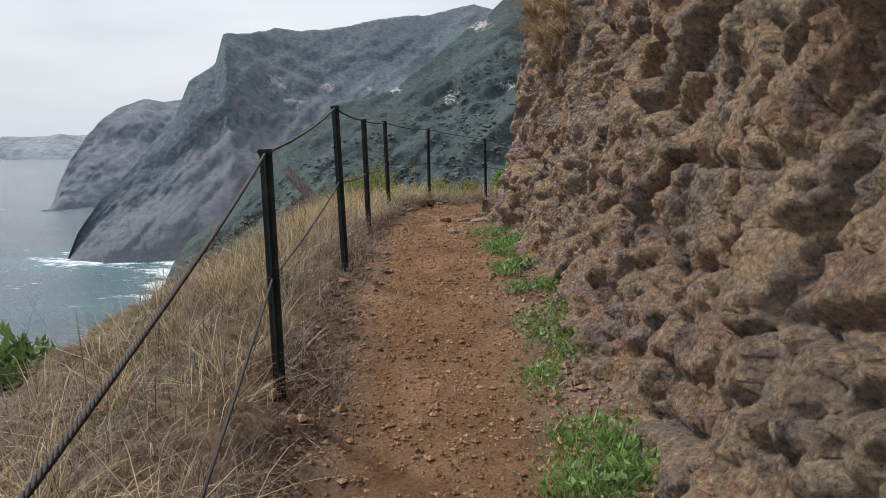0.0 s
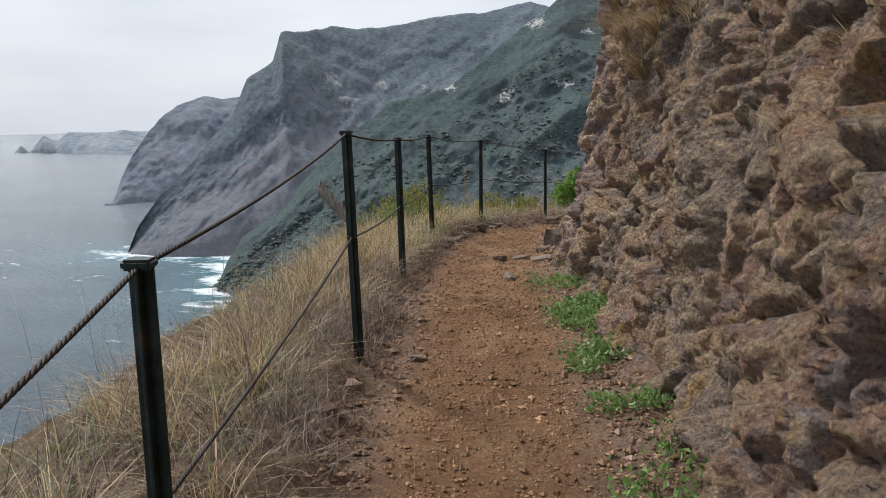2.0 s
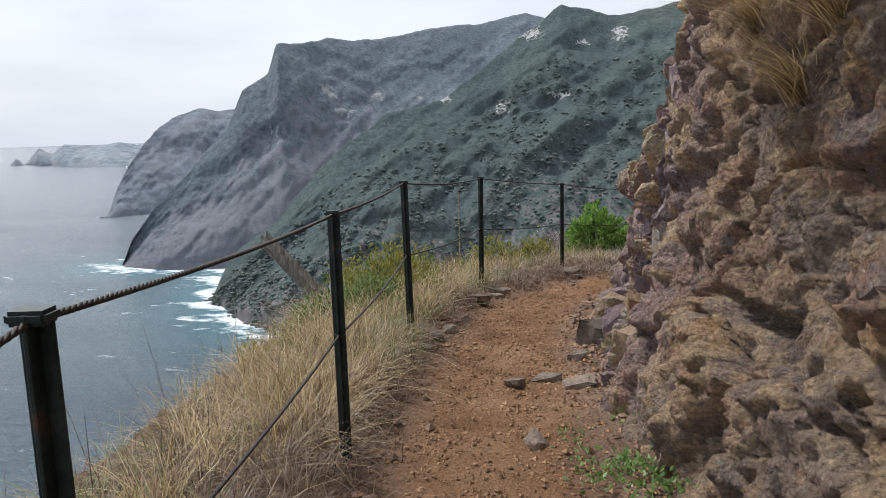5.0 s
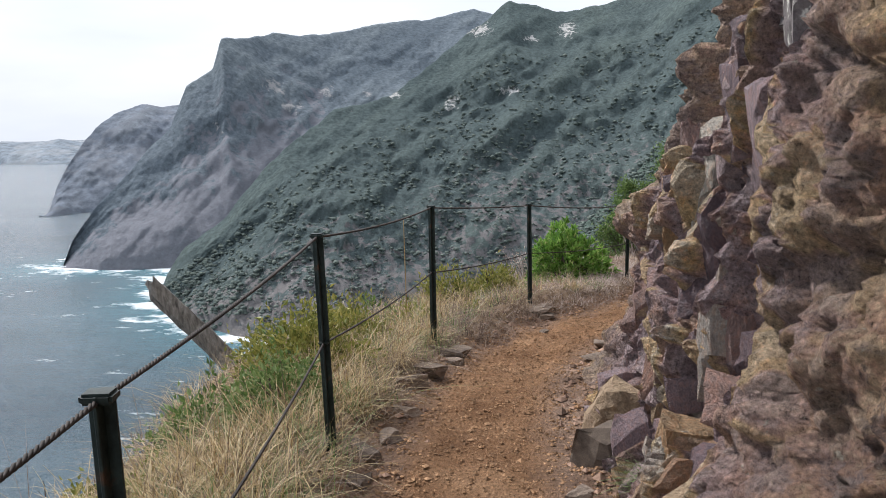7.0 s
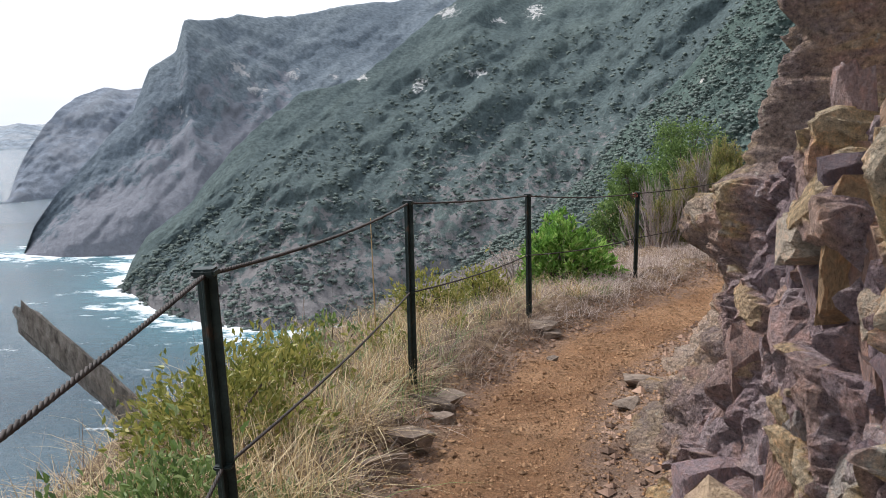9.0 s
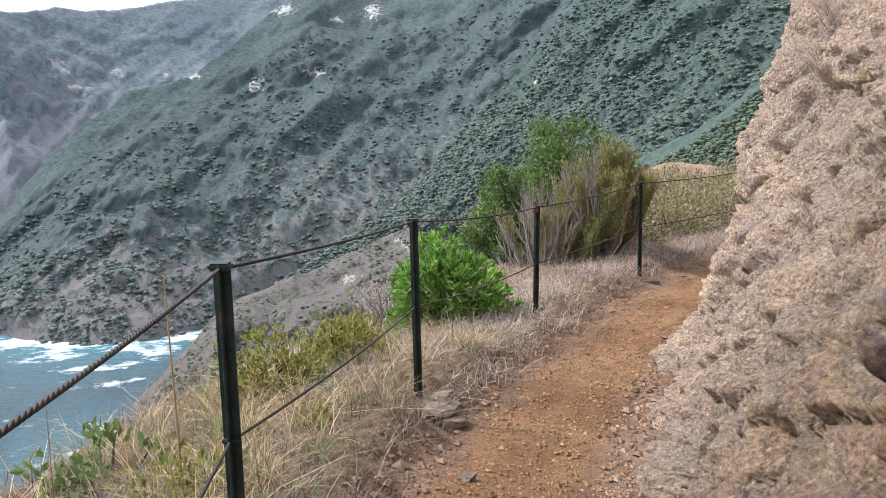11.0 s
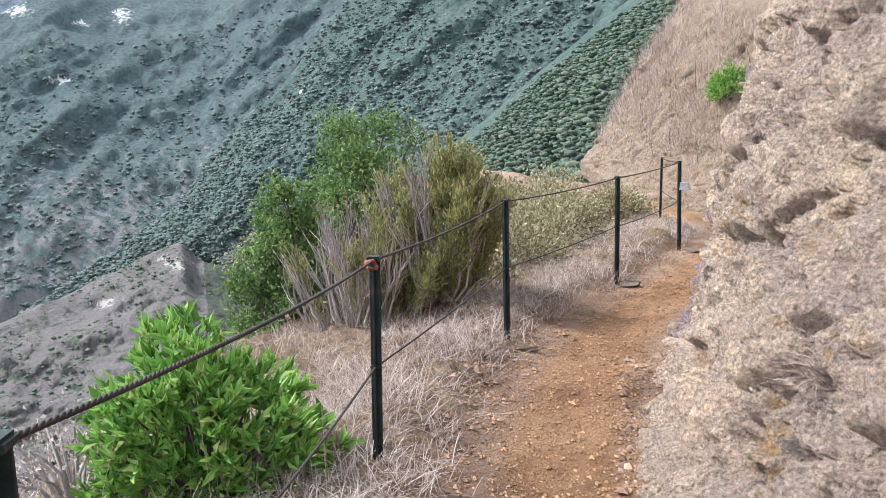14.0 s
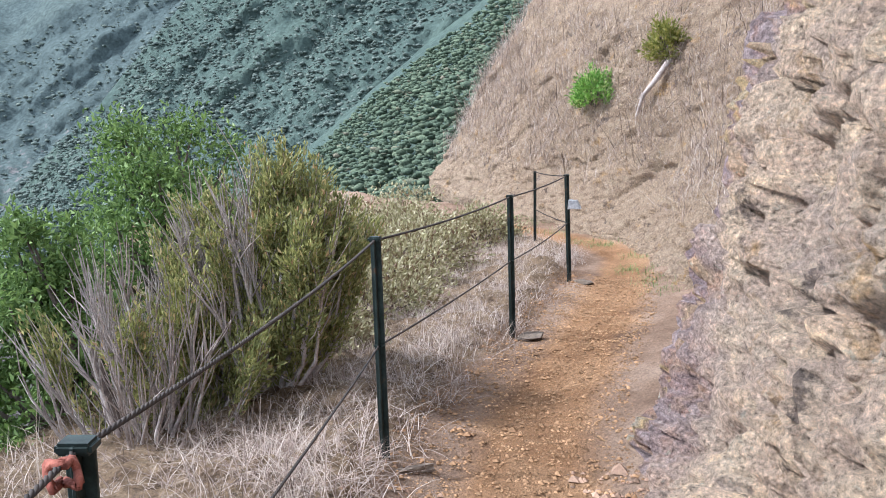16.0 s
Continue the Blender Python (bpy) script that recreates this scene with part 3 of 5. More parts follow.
f1, n1, g1 = facets(slant, 1.4, (1, 0.75, 1.1), 0.10)
f2, n2, g2 = facets(slant, 4.2, (1, 0.8, 1.2), 0.16)
f3, n3, g3 = facets(slant + 0.05 * rough(P, 6, 3)[:, None], 11, (1, 0.85, 1.1), 0.25)
fb, nb, gb = facets(P + 0.04 * rough(P, 3, 2)[:, None], 3.0, (1.25, 1.25, 0.7), 0.3)
fs, ns, gs = facets(slant, 8.0, (1.1, 1.1, 0.8), 0.4)
layer = slant * np.array([1, 0.45, 1.6])
pocket = np.clip(rough(P, 2.2, 3) + 0.35, 0, 1)
stony = rough(P, 0.8, 3) * 0.09 + rough(layer, 2.3, 5) * 0.04 + rough(P, 6, 5) * 0.028 + rough(P, 24, 3) * 0.01
stony += f1 + (n1 - 0.5) * 0.05 + f2 + (n2 - 0.5) * 0.04 + (f3 + (n3 - 0.4) * 0.03 + 0.03 * np.sqrt(np.clip(g3, 0, 0.3))) * (0.4 + pocket)
stony -= 0.09 * np.exp(-g1 / 0.04) + 0.05 * np.exp(-g2 / 0.06) + 0.026 * np.exp(-g3 / 0.14) * (0.3 + pocket)
slabby = rough(P, 0.9, 2) * 0.06 + fb + (nb - 0.5) * 0.14 + fs + (ns - 0.5) * 0.06 + rough(P, 9, 3) * 0.008 - 0.09 * np.exp(-gb / 0.03) - 0.03 * np.exp(-gs / 0.05)
bl = blocky[fine_h]
pale_zone = np.clip((by[k][fine_h] - 12.4) / 1.0, 0, 1) * (1 - is_bank[fine_h])
lumps = f3 * 0.6 + (n3 - 0.4) * 0.03 + 0.05 * np.sqrt(np.clip(g3, 0, 0.3)) - 0.03 * np.exp(-g3 / 0.06)
stony += 0.22 * pale_zone * (lumps + 0.06 * np.sqrt(np.clip(g2, 0, 0.35)) - 0.04 * np.exp(-g2 / 0.05))
D = np.zeros(len(W))
D[fine_h] = (stony * (1 - bl) + slabby * bl) * (1 - 0.2 * is_bank[fine_h]) - 0.03
for x, y, z, ry, rz, deep in ((2.56, 4.35, 2.38, 0.17, 0.10, 0.5), (2.5, 4.6, 2.3, 0.08, 0.08, 0.22), (2.1, 7.6, 2.3, 0.12, 0.06, 0.25), (2.3, 6.4, 2.55, 0.14, 0.07, 0.25),
                              (2.45, 3.5, 1.5, 0.12, 0.07, 0.16), (1.6, 13.5, 1.0, 0.16, 0.14, 0.2), (1.9, 15.0, 1.1, 0.10, 0.09, 0.12), (1.5, 9.95, 1.95, 0.14, 0.34, 0.45), (2.2, 5.4, 2.0, 0.2, 0.05, 0.2), (1.9, 8.3, 1.7, 0.3, 0.05, 0.2)):
    q = np.sqrt(((W[:, 1] - y) / ry) ** 2 + ((W[:, 2] - z) / rz) ** 2)
    D -= deep * np.exp(-q ** 4) * (np.abs(W[:, 0] - x) < 1.2)
D -= 0.12 * blocky * np.clip(h / 0.4, 0, 1)
W[:, :2] -= inward[k] * D[:, None]
W[:, 2] += 0.3 * D * fine_h
wall = mesh_from("wall_rock", W, grid_faces(len(base), len(hs))[:, ::-1], M_CLIFF)
flat = (blocky.reshape(len(base), len(hs))[:-1, :-1] < 0.5).ravel()
wall.data.polygons.foreach_set("use_smooth", flat)
tagged(wall, "rough brown and tan volcanic rock face beside the trail", "rock wall", kind="structure")
for name, values in (("slab", 0.6 * nb + 0.4 * ns), ("clast", 0.35 * n1 + 0.35 * n2 + 0.3 * n3)):
    whole = np.full(len(W), 0.5)
    whole[fine_h] = values
    mask(wall, name, whole)
mask(wall, "tan", np.clip((by[k] - 13.0) / 2.4 + 0.25 * rough(W * np.array([1, 1, 1]), 1.2, 2), 0, 1))
mask(wall, "violet", np.clip(np.clip((by[k] - 8.7) / 0.8, 0, 1) * np.clip((12.5 - by[k]) / 0.5, 0, 1) + np.clip((base[k, 0] - 3.95) / 0.3, 0, 1) * (run[k] < 0), 0, 1))
mask(wall, "bank", is_bank)


def wall_at(y, height, out=0.0):
    """A place on the rock face at the given y and height over the trail, and the way out of it."""
    i = int(np.argmin(np.abs(base[:first_bank, 1] - y)))
    j = int(np.argmin(np.abs(hs - height)))
    p = W.reshape(len(base), len(hs), 3)[i, j].copy()
    n = np.array([-inward[i, 0], -inward[i, 1], 0.25])
    return p + n * out, n / np.linalg.norm(n)


def bank_at(r, height):
    i = int(np.argmin(np.abs(run - r)))
    j = int(np.argmin(np.abs(hs - height)))
    p = W.reshape(len(base), len(hs), 3)[i, j].copy()
    return p, np.array([-inward[i, 0], -inward[i, 1], 0.6])


# ---- far land and sea ----
EYE = np.array([1.0, 8.0, 2.2])


def ridge(name, label, rows, mat, bulge, amp, freq, nu=220, nv=70, bare=None, scars=()):
    """A mountainside from its foot to its crest. rows: bearing, distance and height of the foot, distance and slope angle of the crest."""
    r = np.array(rows, float)
    az = np.linspace(r[0, 0], r[-1, 0], nu)
    fd, fz, cd, ce = (np.interp(az, r[:, 0], r[:, j]) for j in (1, 2, 3, 4))
    ce = ce + 0.25 * np.clip((ce + 1) / 2, 0, 1)
    cz = EYE[2] + cd * np.tan(np.radians(ce))
    t = np.linspace(0, 1.35, nv)[None, :]
    up = np.where(t <= 1, t, 1 - (t - 1) * 1.2)
    shape = up ** bulge
    dist = fd[:, None] + (cd - fd)[:, None] * t
    z = fz[:, None] + (cz - fz)[:, None] * shape
    a = np.radians(az)[:, None]
    v = np.stack([EYE[0] + dist * np.sin(a), EYE[1] + dist * np.cos(a), z], -1).reshape(-1, 3)
    body = np.sin(np.clip(np.broadcast_to(t, z.shape), 0, 1) * np.pi).ravel()
    relief = rough(v * np.array([1, 1, 0.35]), freq, 5)
    gully = rough(np.column_stack([np.repeat(az, nv) * 0.4 - v[:, 2] * 22.0 / fd.mean(), np.zeros(len(v)), v[:, 2] * 0.006]), 1.0, 5)
    shift = (relief * amp * 0.75 + gully * amp * 0.28) * (0.12 + body)
    aw = np.repeat(np.radians(az), nv)
    v[:, 0] -= np.sin(aw) * shift
    v[:, 1] -= np.cos(aw) * shift
    v[:, 2] += (relief * amp * 0.22) * np.where(np.broadcast_to(t, z.shape).ravel() > 0.06, 1, 0)
    ob = mesh_from(name, v, grid_faces(nu, nv), mat)
    tagged(ob, label, "mountain", kind="structure")
    tt = np.broadcast_to(t, z.shape).ravel()
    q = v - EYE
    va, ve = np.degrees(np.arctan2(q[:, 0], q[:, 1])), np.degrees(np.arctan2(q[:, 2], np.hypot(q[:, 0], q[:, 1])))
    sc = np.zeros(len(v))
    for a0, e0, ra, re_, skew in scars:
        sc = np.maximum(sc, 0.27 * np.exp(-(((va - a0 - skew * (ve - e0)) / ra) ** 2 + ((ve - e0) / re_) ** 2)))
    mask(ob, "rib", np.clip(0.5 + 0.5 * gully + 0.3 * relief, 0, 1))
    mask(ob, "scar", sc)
    mask(ob, "bare", np.zeros(len(v)) if bare is None else bare(tt, np.repeat(az, nv)))
    return v.reshape(nu, nv, 3)


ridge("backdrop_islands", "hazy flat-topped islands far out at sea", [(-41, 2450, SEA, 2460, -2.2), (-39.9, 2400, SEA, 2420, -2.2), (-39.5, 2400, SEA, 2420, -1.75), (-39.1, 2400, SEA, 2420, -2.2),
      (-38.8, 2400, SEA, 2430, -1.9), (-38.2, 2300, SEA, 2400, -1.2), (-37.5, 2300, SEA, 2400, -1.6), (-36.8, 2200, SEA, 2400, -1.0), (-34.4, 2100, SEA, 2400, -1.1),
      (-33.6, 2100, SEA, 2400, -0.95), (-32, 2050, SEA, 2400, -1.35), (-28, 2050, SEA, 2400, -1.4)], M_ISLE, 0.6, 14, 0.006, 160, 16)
ridge("backdrop_far_cape", "steep far headland tinted with grey-blue haze, falling to the sea", [(-35.2, 925, SEA, 930, -5.9), (-34.6, 915, SEA, 950, -5.5), (-34.0, 920, SEA, 980, -3.9), (-33.2, 930, SEA, 1010, -2.4),
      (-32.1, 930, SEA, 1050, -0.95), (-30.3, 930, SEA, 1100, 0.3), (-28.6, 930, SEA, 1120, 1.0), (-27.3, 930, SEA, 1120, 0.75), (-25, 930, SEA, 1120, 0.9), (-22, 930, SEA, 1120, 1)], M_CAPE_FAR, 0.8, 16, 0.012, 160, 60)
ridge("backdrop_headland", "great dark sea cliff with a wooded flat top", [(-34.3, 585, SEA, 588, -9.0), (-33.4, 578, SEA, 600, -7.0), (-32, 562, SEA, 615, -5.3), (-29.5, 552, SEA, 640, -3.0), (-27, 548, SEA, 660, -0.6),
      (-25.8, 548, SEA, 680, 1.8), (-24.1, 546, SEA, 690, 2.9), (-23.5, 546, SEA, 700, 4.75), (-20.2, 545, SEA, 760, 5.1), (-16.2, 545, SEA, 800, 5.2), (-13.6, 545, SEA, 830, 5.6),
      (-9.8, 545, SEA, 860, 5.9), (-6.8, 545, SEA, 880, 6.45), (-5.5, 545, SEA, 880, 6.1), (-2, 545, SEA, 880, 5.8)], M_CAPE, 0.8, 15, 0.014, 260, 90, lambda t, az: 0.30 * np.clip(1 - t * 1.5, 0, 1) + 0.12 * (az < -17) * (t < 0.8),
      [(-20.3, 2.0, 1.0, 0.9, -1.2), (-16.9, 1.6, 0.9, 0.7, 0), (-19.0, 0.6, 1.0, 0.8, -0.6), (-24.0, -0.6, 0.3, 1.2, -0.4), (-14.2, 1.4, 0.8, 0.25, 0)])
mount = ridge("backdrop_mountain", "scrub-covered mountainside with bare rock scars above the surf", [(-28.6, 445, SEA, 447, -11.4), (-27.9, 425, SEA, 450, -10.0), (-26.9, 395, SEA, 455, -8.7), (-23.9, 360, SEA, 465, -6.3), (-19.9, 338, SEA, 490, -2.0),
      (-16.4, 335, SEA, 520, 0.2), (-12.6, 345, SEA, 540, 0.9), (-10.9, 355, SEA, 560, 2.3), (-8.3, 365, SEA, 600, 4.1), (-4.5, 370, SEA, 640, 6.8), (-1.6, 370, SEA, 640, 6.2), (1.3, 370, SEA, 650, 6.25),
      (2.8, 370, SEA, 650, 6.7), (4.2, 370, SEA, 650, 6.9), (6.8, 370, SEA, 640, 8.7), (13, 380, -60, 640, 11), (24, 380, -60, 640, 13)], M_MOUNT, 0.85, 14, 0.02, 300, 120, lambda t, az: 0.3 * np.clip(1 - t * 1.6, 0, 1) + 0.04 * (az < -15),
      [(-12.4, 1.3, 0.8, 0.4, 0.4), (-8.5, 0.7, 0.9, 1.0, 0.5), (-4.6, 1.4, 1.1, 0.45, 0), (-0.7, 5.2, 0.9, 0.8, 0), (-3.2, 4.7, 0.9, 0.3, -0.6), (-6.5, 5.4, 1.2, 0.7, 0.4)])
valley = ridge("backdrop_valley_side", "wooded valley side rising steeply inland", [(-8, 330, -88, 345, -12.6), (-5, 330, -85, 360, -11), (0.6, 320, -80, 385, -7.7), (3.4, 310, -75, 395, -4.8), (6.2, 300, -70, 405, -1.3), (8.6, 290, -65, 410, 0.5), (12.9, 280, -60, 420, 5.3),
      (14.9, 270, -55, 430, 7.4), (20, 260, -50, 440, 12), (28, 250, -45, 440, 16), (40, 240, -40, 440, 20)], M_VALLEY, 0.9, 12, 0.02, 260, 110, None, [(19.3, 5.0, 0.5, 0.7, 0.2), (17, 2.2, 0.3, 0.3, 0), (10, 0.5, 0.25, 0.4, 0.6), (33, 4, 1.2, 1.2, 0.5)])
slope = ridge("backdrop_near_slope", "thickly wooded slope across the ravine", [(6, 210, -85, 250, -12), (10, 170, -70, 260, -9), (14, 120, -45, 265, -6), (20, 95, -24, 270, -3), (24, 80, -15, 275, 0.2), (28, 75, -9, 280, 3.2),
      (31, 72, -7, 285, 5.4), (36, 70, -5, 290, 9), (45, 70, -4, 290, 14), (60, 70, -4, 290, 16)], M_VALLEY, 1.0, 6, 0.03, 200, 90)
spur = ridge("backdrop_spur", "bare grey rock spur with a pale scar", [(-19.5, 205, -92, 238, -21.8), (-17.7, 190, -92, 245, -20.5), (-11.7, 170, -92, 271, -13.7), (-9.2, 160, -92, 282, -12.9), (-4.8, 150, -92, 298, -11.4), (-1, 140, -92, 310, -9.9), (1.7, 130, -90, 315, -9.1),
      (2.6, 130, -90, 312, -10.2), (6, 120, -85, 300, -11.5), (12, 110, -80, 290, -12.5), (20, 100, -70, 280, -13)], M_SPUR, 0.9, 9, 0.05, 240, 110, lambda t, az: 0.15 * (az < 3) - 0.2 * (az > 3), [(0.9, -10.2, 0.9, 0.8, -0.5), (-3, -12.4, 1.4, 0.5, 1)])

# sea
n_a, n_d = 240, 260
az_ = np.radians(np.concatenate([np.linspace(-180, -60, 16, endpoint=False), np.linspace(-60, 20, n_a - 32, endpoint=False), np.linspace(20, 180, 16)]))
sd = np.concatenate([np.linspace(15, 700, n_d - 40), np.geomspace(710, 4800, 40)])
A, Dd = np.meshgrid(az_, sd, indexing="ij")
S = np.stack([EYE[0] + Dd * np.sin(A), EYE[1] + Dd * np.cos(A), np.full(A.shape, SEA)], -1).reshape(-1, 3)
coast = [(-35, 925), (-34, 918), (-34.5, 590), (-33, 572), (-31, 556), (-28, 540), (-28.6, 452), (-28, 425), (-26.5, 390), (-24, 358), (-20, 336), (-16.5, 333), (-12.5, 340), (-8, 340), (-19.5, 225), (-18, 205), (-15, 190), (-12, 175)]
cz = spline([(EYE[0] + d_ * math.sin(math.radians(a_)), EYE[1] + d_ * math.cos(math.radians(a_)), 0) for a_, d_ in coast[2:14]], 6)
cz = np.vstack([cz, spline([(EYE[0] + d_ * math.sin(math.radians(a_)), EYE[1] + d_ * math.cos(math.radians(a_)), 0) for a_, d_ in coast[14:]], 6)])
reach = np.min(np.hypot(S[:, None, 0] - cz[None, :, 0], S[:, None, 1] - cz[None, :, 1]), axis=1)
sea = mesh_from("water", S, grid_faces(len(az_), len(sd))[:, ::-1], M_SEA)
tagged(sea, "grey-blue choppy sea with white surf along the rocks", "sea", kind="structure")
mask(sea, "shore", np.exp(-reach / 26))


# ---- fence along the brink ----
fence = thing("fence", "black steel post fence with two twisted ropes along the brink", "fence")


def post_mesh():
    bm = bmesh.new()
    for x0, x1, y0, y1 in ((-0.026, 0.026, -0.004, 0.004), (-0.004, 0.004, 0.004, 0.034)):
        bmesh.ops.create_cube(bm, size=1, matrix=Matrix.Translation(((x0 + x1) / 2, (y0 + y1) / 2, HIGH / 2 - 0.2)) @ Matrix.Diagonal((x1 - x0, y1 - y0, HIGH + 0.4, 1)))
    bmesh.ops.bevel(bm, geom=bm.edges[:], offset=0.0015, segments=1, affect="EDGES")
    me = bpy.data.meshes.new("post")
    bm.to_mesh(me)
    bm.free()
    me.materials.append(M_STEEL)
    return me


def cap_mesh():
    bm = bmesh.new()
    bmesh.ops.create_cube(bm, size=1, matrix=Matrix.Diagonal((0.062, 0.05, 0.022, 1)))
    bmesh.ops.bevel(bm, geom=bm.edges[:], offset=0.006, segments=2, affect="EDGES")
    me = bpy.data.meshes.new("bracket")
    bm.to_mesh(me)
    bm.free()
    me.materials.append(M_STEEL)
    return me


POST, CAP = post_mesh(), cap_mesh()
LEAN = [0, 0, 1, 0.5, 1, -0.5, 0, -1, 0.5, 0.5, 1.5]
tops, mids = [], []
for i, (x, y, z) in enumerate(POSTS):
    a, b = POSTS[max(0, i - 1)], POSTS[min(len(POSTS) - 1, i + 1)]
    turn = math.degrees(math.atan2(b[1] - a[1], b[0] - a[0]))
    m = pose(x, y, z, 0, LEAN[i], turn + 90)
    p = new("post", POST)
    p.matrix_basis, p.parent = m, fence
    c = new("bracket", CAP)
    c.parent = p
    c.location = (0, 0.008, HIGH - 0.006)
    c2 = new("bracket", CAP)
    c2.parent, c2.scale = p, (0.8, 0.8, 0.5)
    c2.location = (0, 0.01, HIGH * 0.52)
    tops.append(m @ Vector((0, 0.012, HIGH - 0.012)))
    mids.append(m @ Vector((0, 0.022, HIGH * 0.52)))
prev = new("post", POST)
prev.matrix_basis, prev.parent = pose(1.95, -1.5, 0.68, 0, 0, 110), fence
tops.insert(0, Vector((1.95, -1.5, 0.68 + HIGH)))
mids.insert(0, Vector((1.95, -1.5, 0.68 + HIGH * 0.5)))
far_post = new("post", POST)
far_post.matrix_basis, far_post.parent = pose(8.45, 26.0, -0.12, 0, -2, 60), fence
tops.append(Vector((8.42, 26.0, 0.97)))
mids.append(Vector((8.43, 26.0, 0.45)))


def rope(a, b, r, sag):
    """A three-strand rope between two places."""
    a, b = np.array(a), np.array(b)
    ln = np.linalg.norm(b - a)
    n = int(ln / 0.009)
    t = np.linspace(0, 1, n)
    line = a + (b - a) * t[:, None]
    line[:, 2] -= sag * 4 * t * (1 - t)
    d = (b - a) / ln
    s = np.cross(d, (0, 0, 1))
    s /= np.linalg.norm(s)
    u = np.cross(s, d)
    out = []
    for ph in (0, 2.094, 4.189):
        th = t * ln / 0.055 * 2 * np.pi + ph
        q = line + (s * np.cos(th)[:, None] + u * np.sin(th)[:, None]) * r * 0.52
        out.append(tube(q, r * 0.56, 5))
    return join(out)


for line_, r in ((tops, 0.0064), (mids, 0.0056)):
    for a, b in zip(line_[:-1], line_[1:]):
        v, f = rope(a, b, r, 0.012 + 0.02 * rng.random())
        mesh_from("rope", v, f, M_ROPE, fence)
th = np.linspace(0, 6 * np.pi, 60)
c = np.array(tops[8])
v, f = tube(np.column_stack([c[0] - 0.03 + 0.022 * np.cos(th), c[1] - 0.06 + th * 0.002 * np.sin(th * 3), c[2] - 0.012 + 0.022 * np.sin(th)]), 0.007, 5)
mesh_from("binding", v, f, M_TAPE, fence, label="rust-red binding knotted round the rope")
sv = boulder((0.16, 0.012, 0.11), 3)
sign = new("notice_plate", sv)
sv.materials.append(plain("grey_plate", [(0.4, (0.3, 0.31, 0.33)), (0.6, (0.5, 0.5, 0.52))], 6, 50, 0.5, 0))
sign.parent = fence
sign.location = (7.34, 23.84, 0.78)
sign.rotation_euler = (0, 0, radians(-45))

# ---- split blocks in the rock face ----
rs = random.Random(5)
blocks = []
for seed in range(24):
    me = boulder((1, 1, 1), 40 + seed, 13, 0.55, 0.05)
    me.materials.append(M_BLOCK)
    blocks.append(me)
lich = boulder((1, 1, 1), 90)
lich.materials.append(M_LICHEN)
ochre = []
for seed in range(5):
    me = boulder((1, 1, 1), 70 + seed, 13, 0.55, 0.05)
    me.materials.append(M_OCHRE)
    ochre.append(me)
y = 9.5
while y < 11.7:
    wd = rs.uniform(0.07, 0.17)
    hgt = -0.05
    limit = float(np.interp(y, [10.05, 10.3, 10.6, 11.7], [3.2, 2.0, 1.5, 1.15]))
    while hgt < limit:
        bh = rs.choice((rs.uniform(0.07, 0.15), rs.uniform(0.12, 0.24), rs.uniform(0.24, 0.42)))
        pt, nn = wall_at(y + wd / 2 + rs.uniform(-0.04, 0.04), min(hgt + bh / 2, 3.5), rs.uniform(-0.15, -0.07))
        if abs(y - 9.95) < 0.17 and 0.9 < hgt < 1.9:
            pt = pt - nn * 0.2
        if hgt > 1.8 and y < 9.9:
            me = lich if rs.random() < 0.7 else rs.choice(blocks)
        elif 9.75 < y < 10.12 and 1.25 < hgt:
            me = rs.choice(ochre)
        else:
            me = rs.choice(blocks)
        hgt += bh * 0.9
        if hgt < 0.12 or rs.random() < 0.12:
            continue
        o = new("block", me)
        ang = math.degrees(math.atan2(nn[1], nn[0])) + 90
        o.matrix_basis = pose(*pt, rs.uniform(-14, 14), rs.uniform(-30, 14), ang + rs.uniform(-20, 20)) @ Matrix.Diagonal((wd * rs.uniform(1.3, 2.1), rs.uniform(0.18, 0.3), bh * rs.uniform(1.2, 1.7), 1))
        o.parent = wall
    y += wd * 0.85

# ---- stones on and beside the trail ----
stones = []
for seed in range(10):
    me = boulder((1, 1, 1), 200 + seed)
    me.materials.append(M_STONE)
    stones.append(me)
LOOSE = [(-0.08, 13.0, 0.28, 0.2, 0.09), (-0.02, 13.2, 0.24, 0.2, 0.07), (0.0, 12.85, 0.16, 0.14, 0.1), (0.5, 15.55, 0.34, 0.26, 0.06), (0.62, 15.45, 0.2, 0.18, 0.07), (0.55, 15.75, 0.22, 0.16, 0.05),
         (-0.16, 10.7, 0.2, 0.16, 0.1), (-0.08, 10.35, 0.14, 0.12, 0.1), (-0.1, 11.0, 0.2, 0.14, 0.08), (-0.1, 11.5, 0.22, 0.15, 0.09), (-0.16, 12.0, 0.2, 0.16, 0.1), (-0.12, 12.4, 0.24, 0.18, 0.1),
         (0.78, 9.85, 0.2, 0.13, 0.05), (1.0, 9.75, 0.22, 0.16, 0.05), (0.62, 9.6, 0.13, 0.1, 0.09), (0.95, 10.35, 0.14, 0.1, 0.07), (0.85, 8.7, 0.12, 0.1, 0.07), (1.1, 10.9, 0.34, 0.28, 0.26),
         (0.72, 6.1, 0.14, 0.1, 0.05), (1.62, 18.35, 0.2, 0.16, 0.05), (3.3, 20.2, 0.2, 0.14, 0.04), (5.4, 22.05, 0.2, 0.16, 0.05),
         (7.4, 23.75, 0.26, 0.2, 0.06), (0.62, 14.6, 0.1, 0.08, 0.05), (1.35, 12.95, 0.3, 0.2, 0.2), (1.2, 13.9, 0.3, 0.22, 0.1), (1.05, 13.4, 0.2, 0.16, 0.07)]
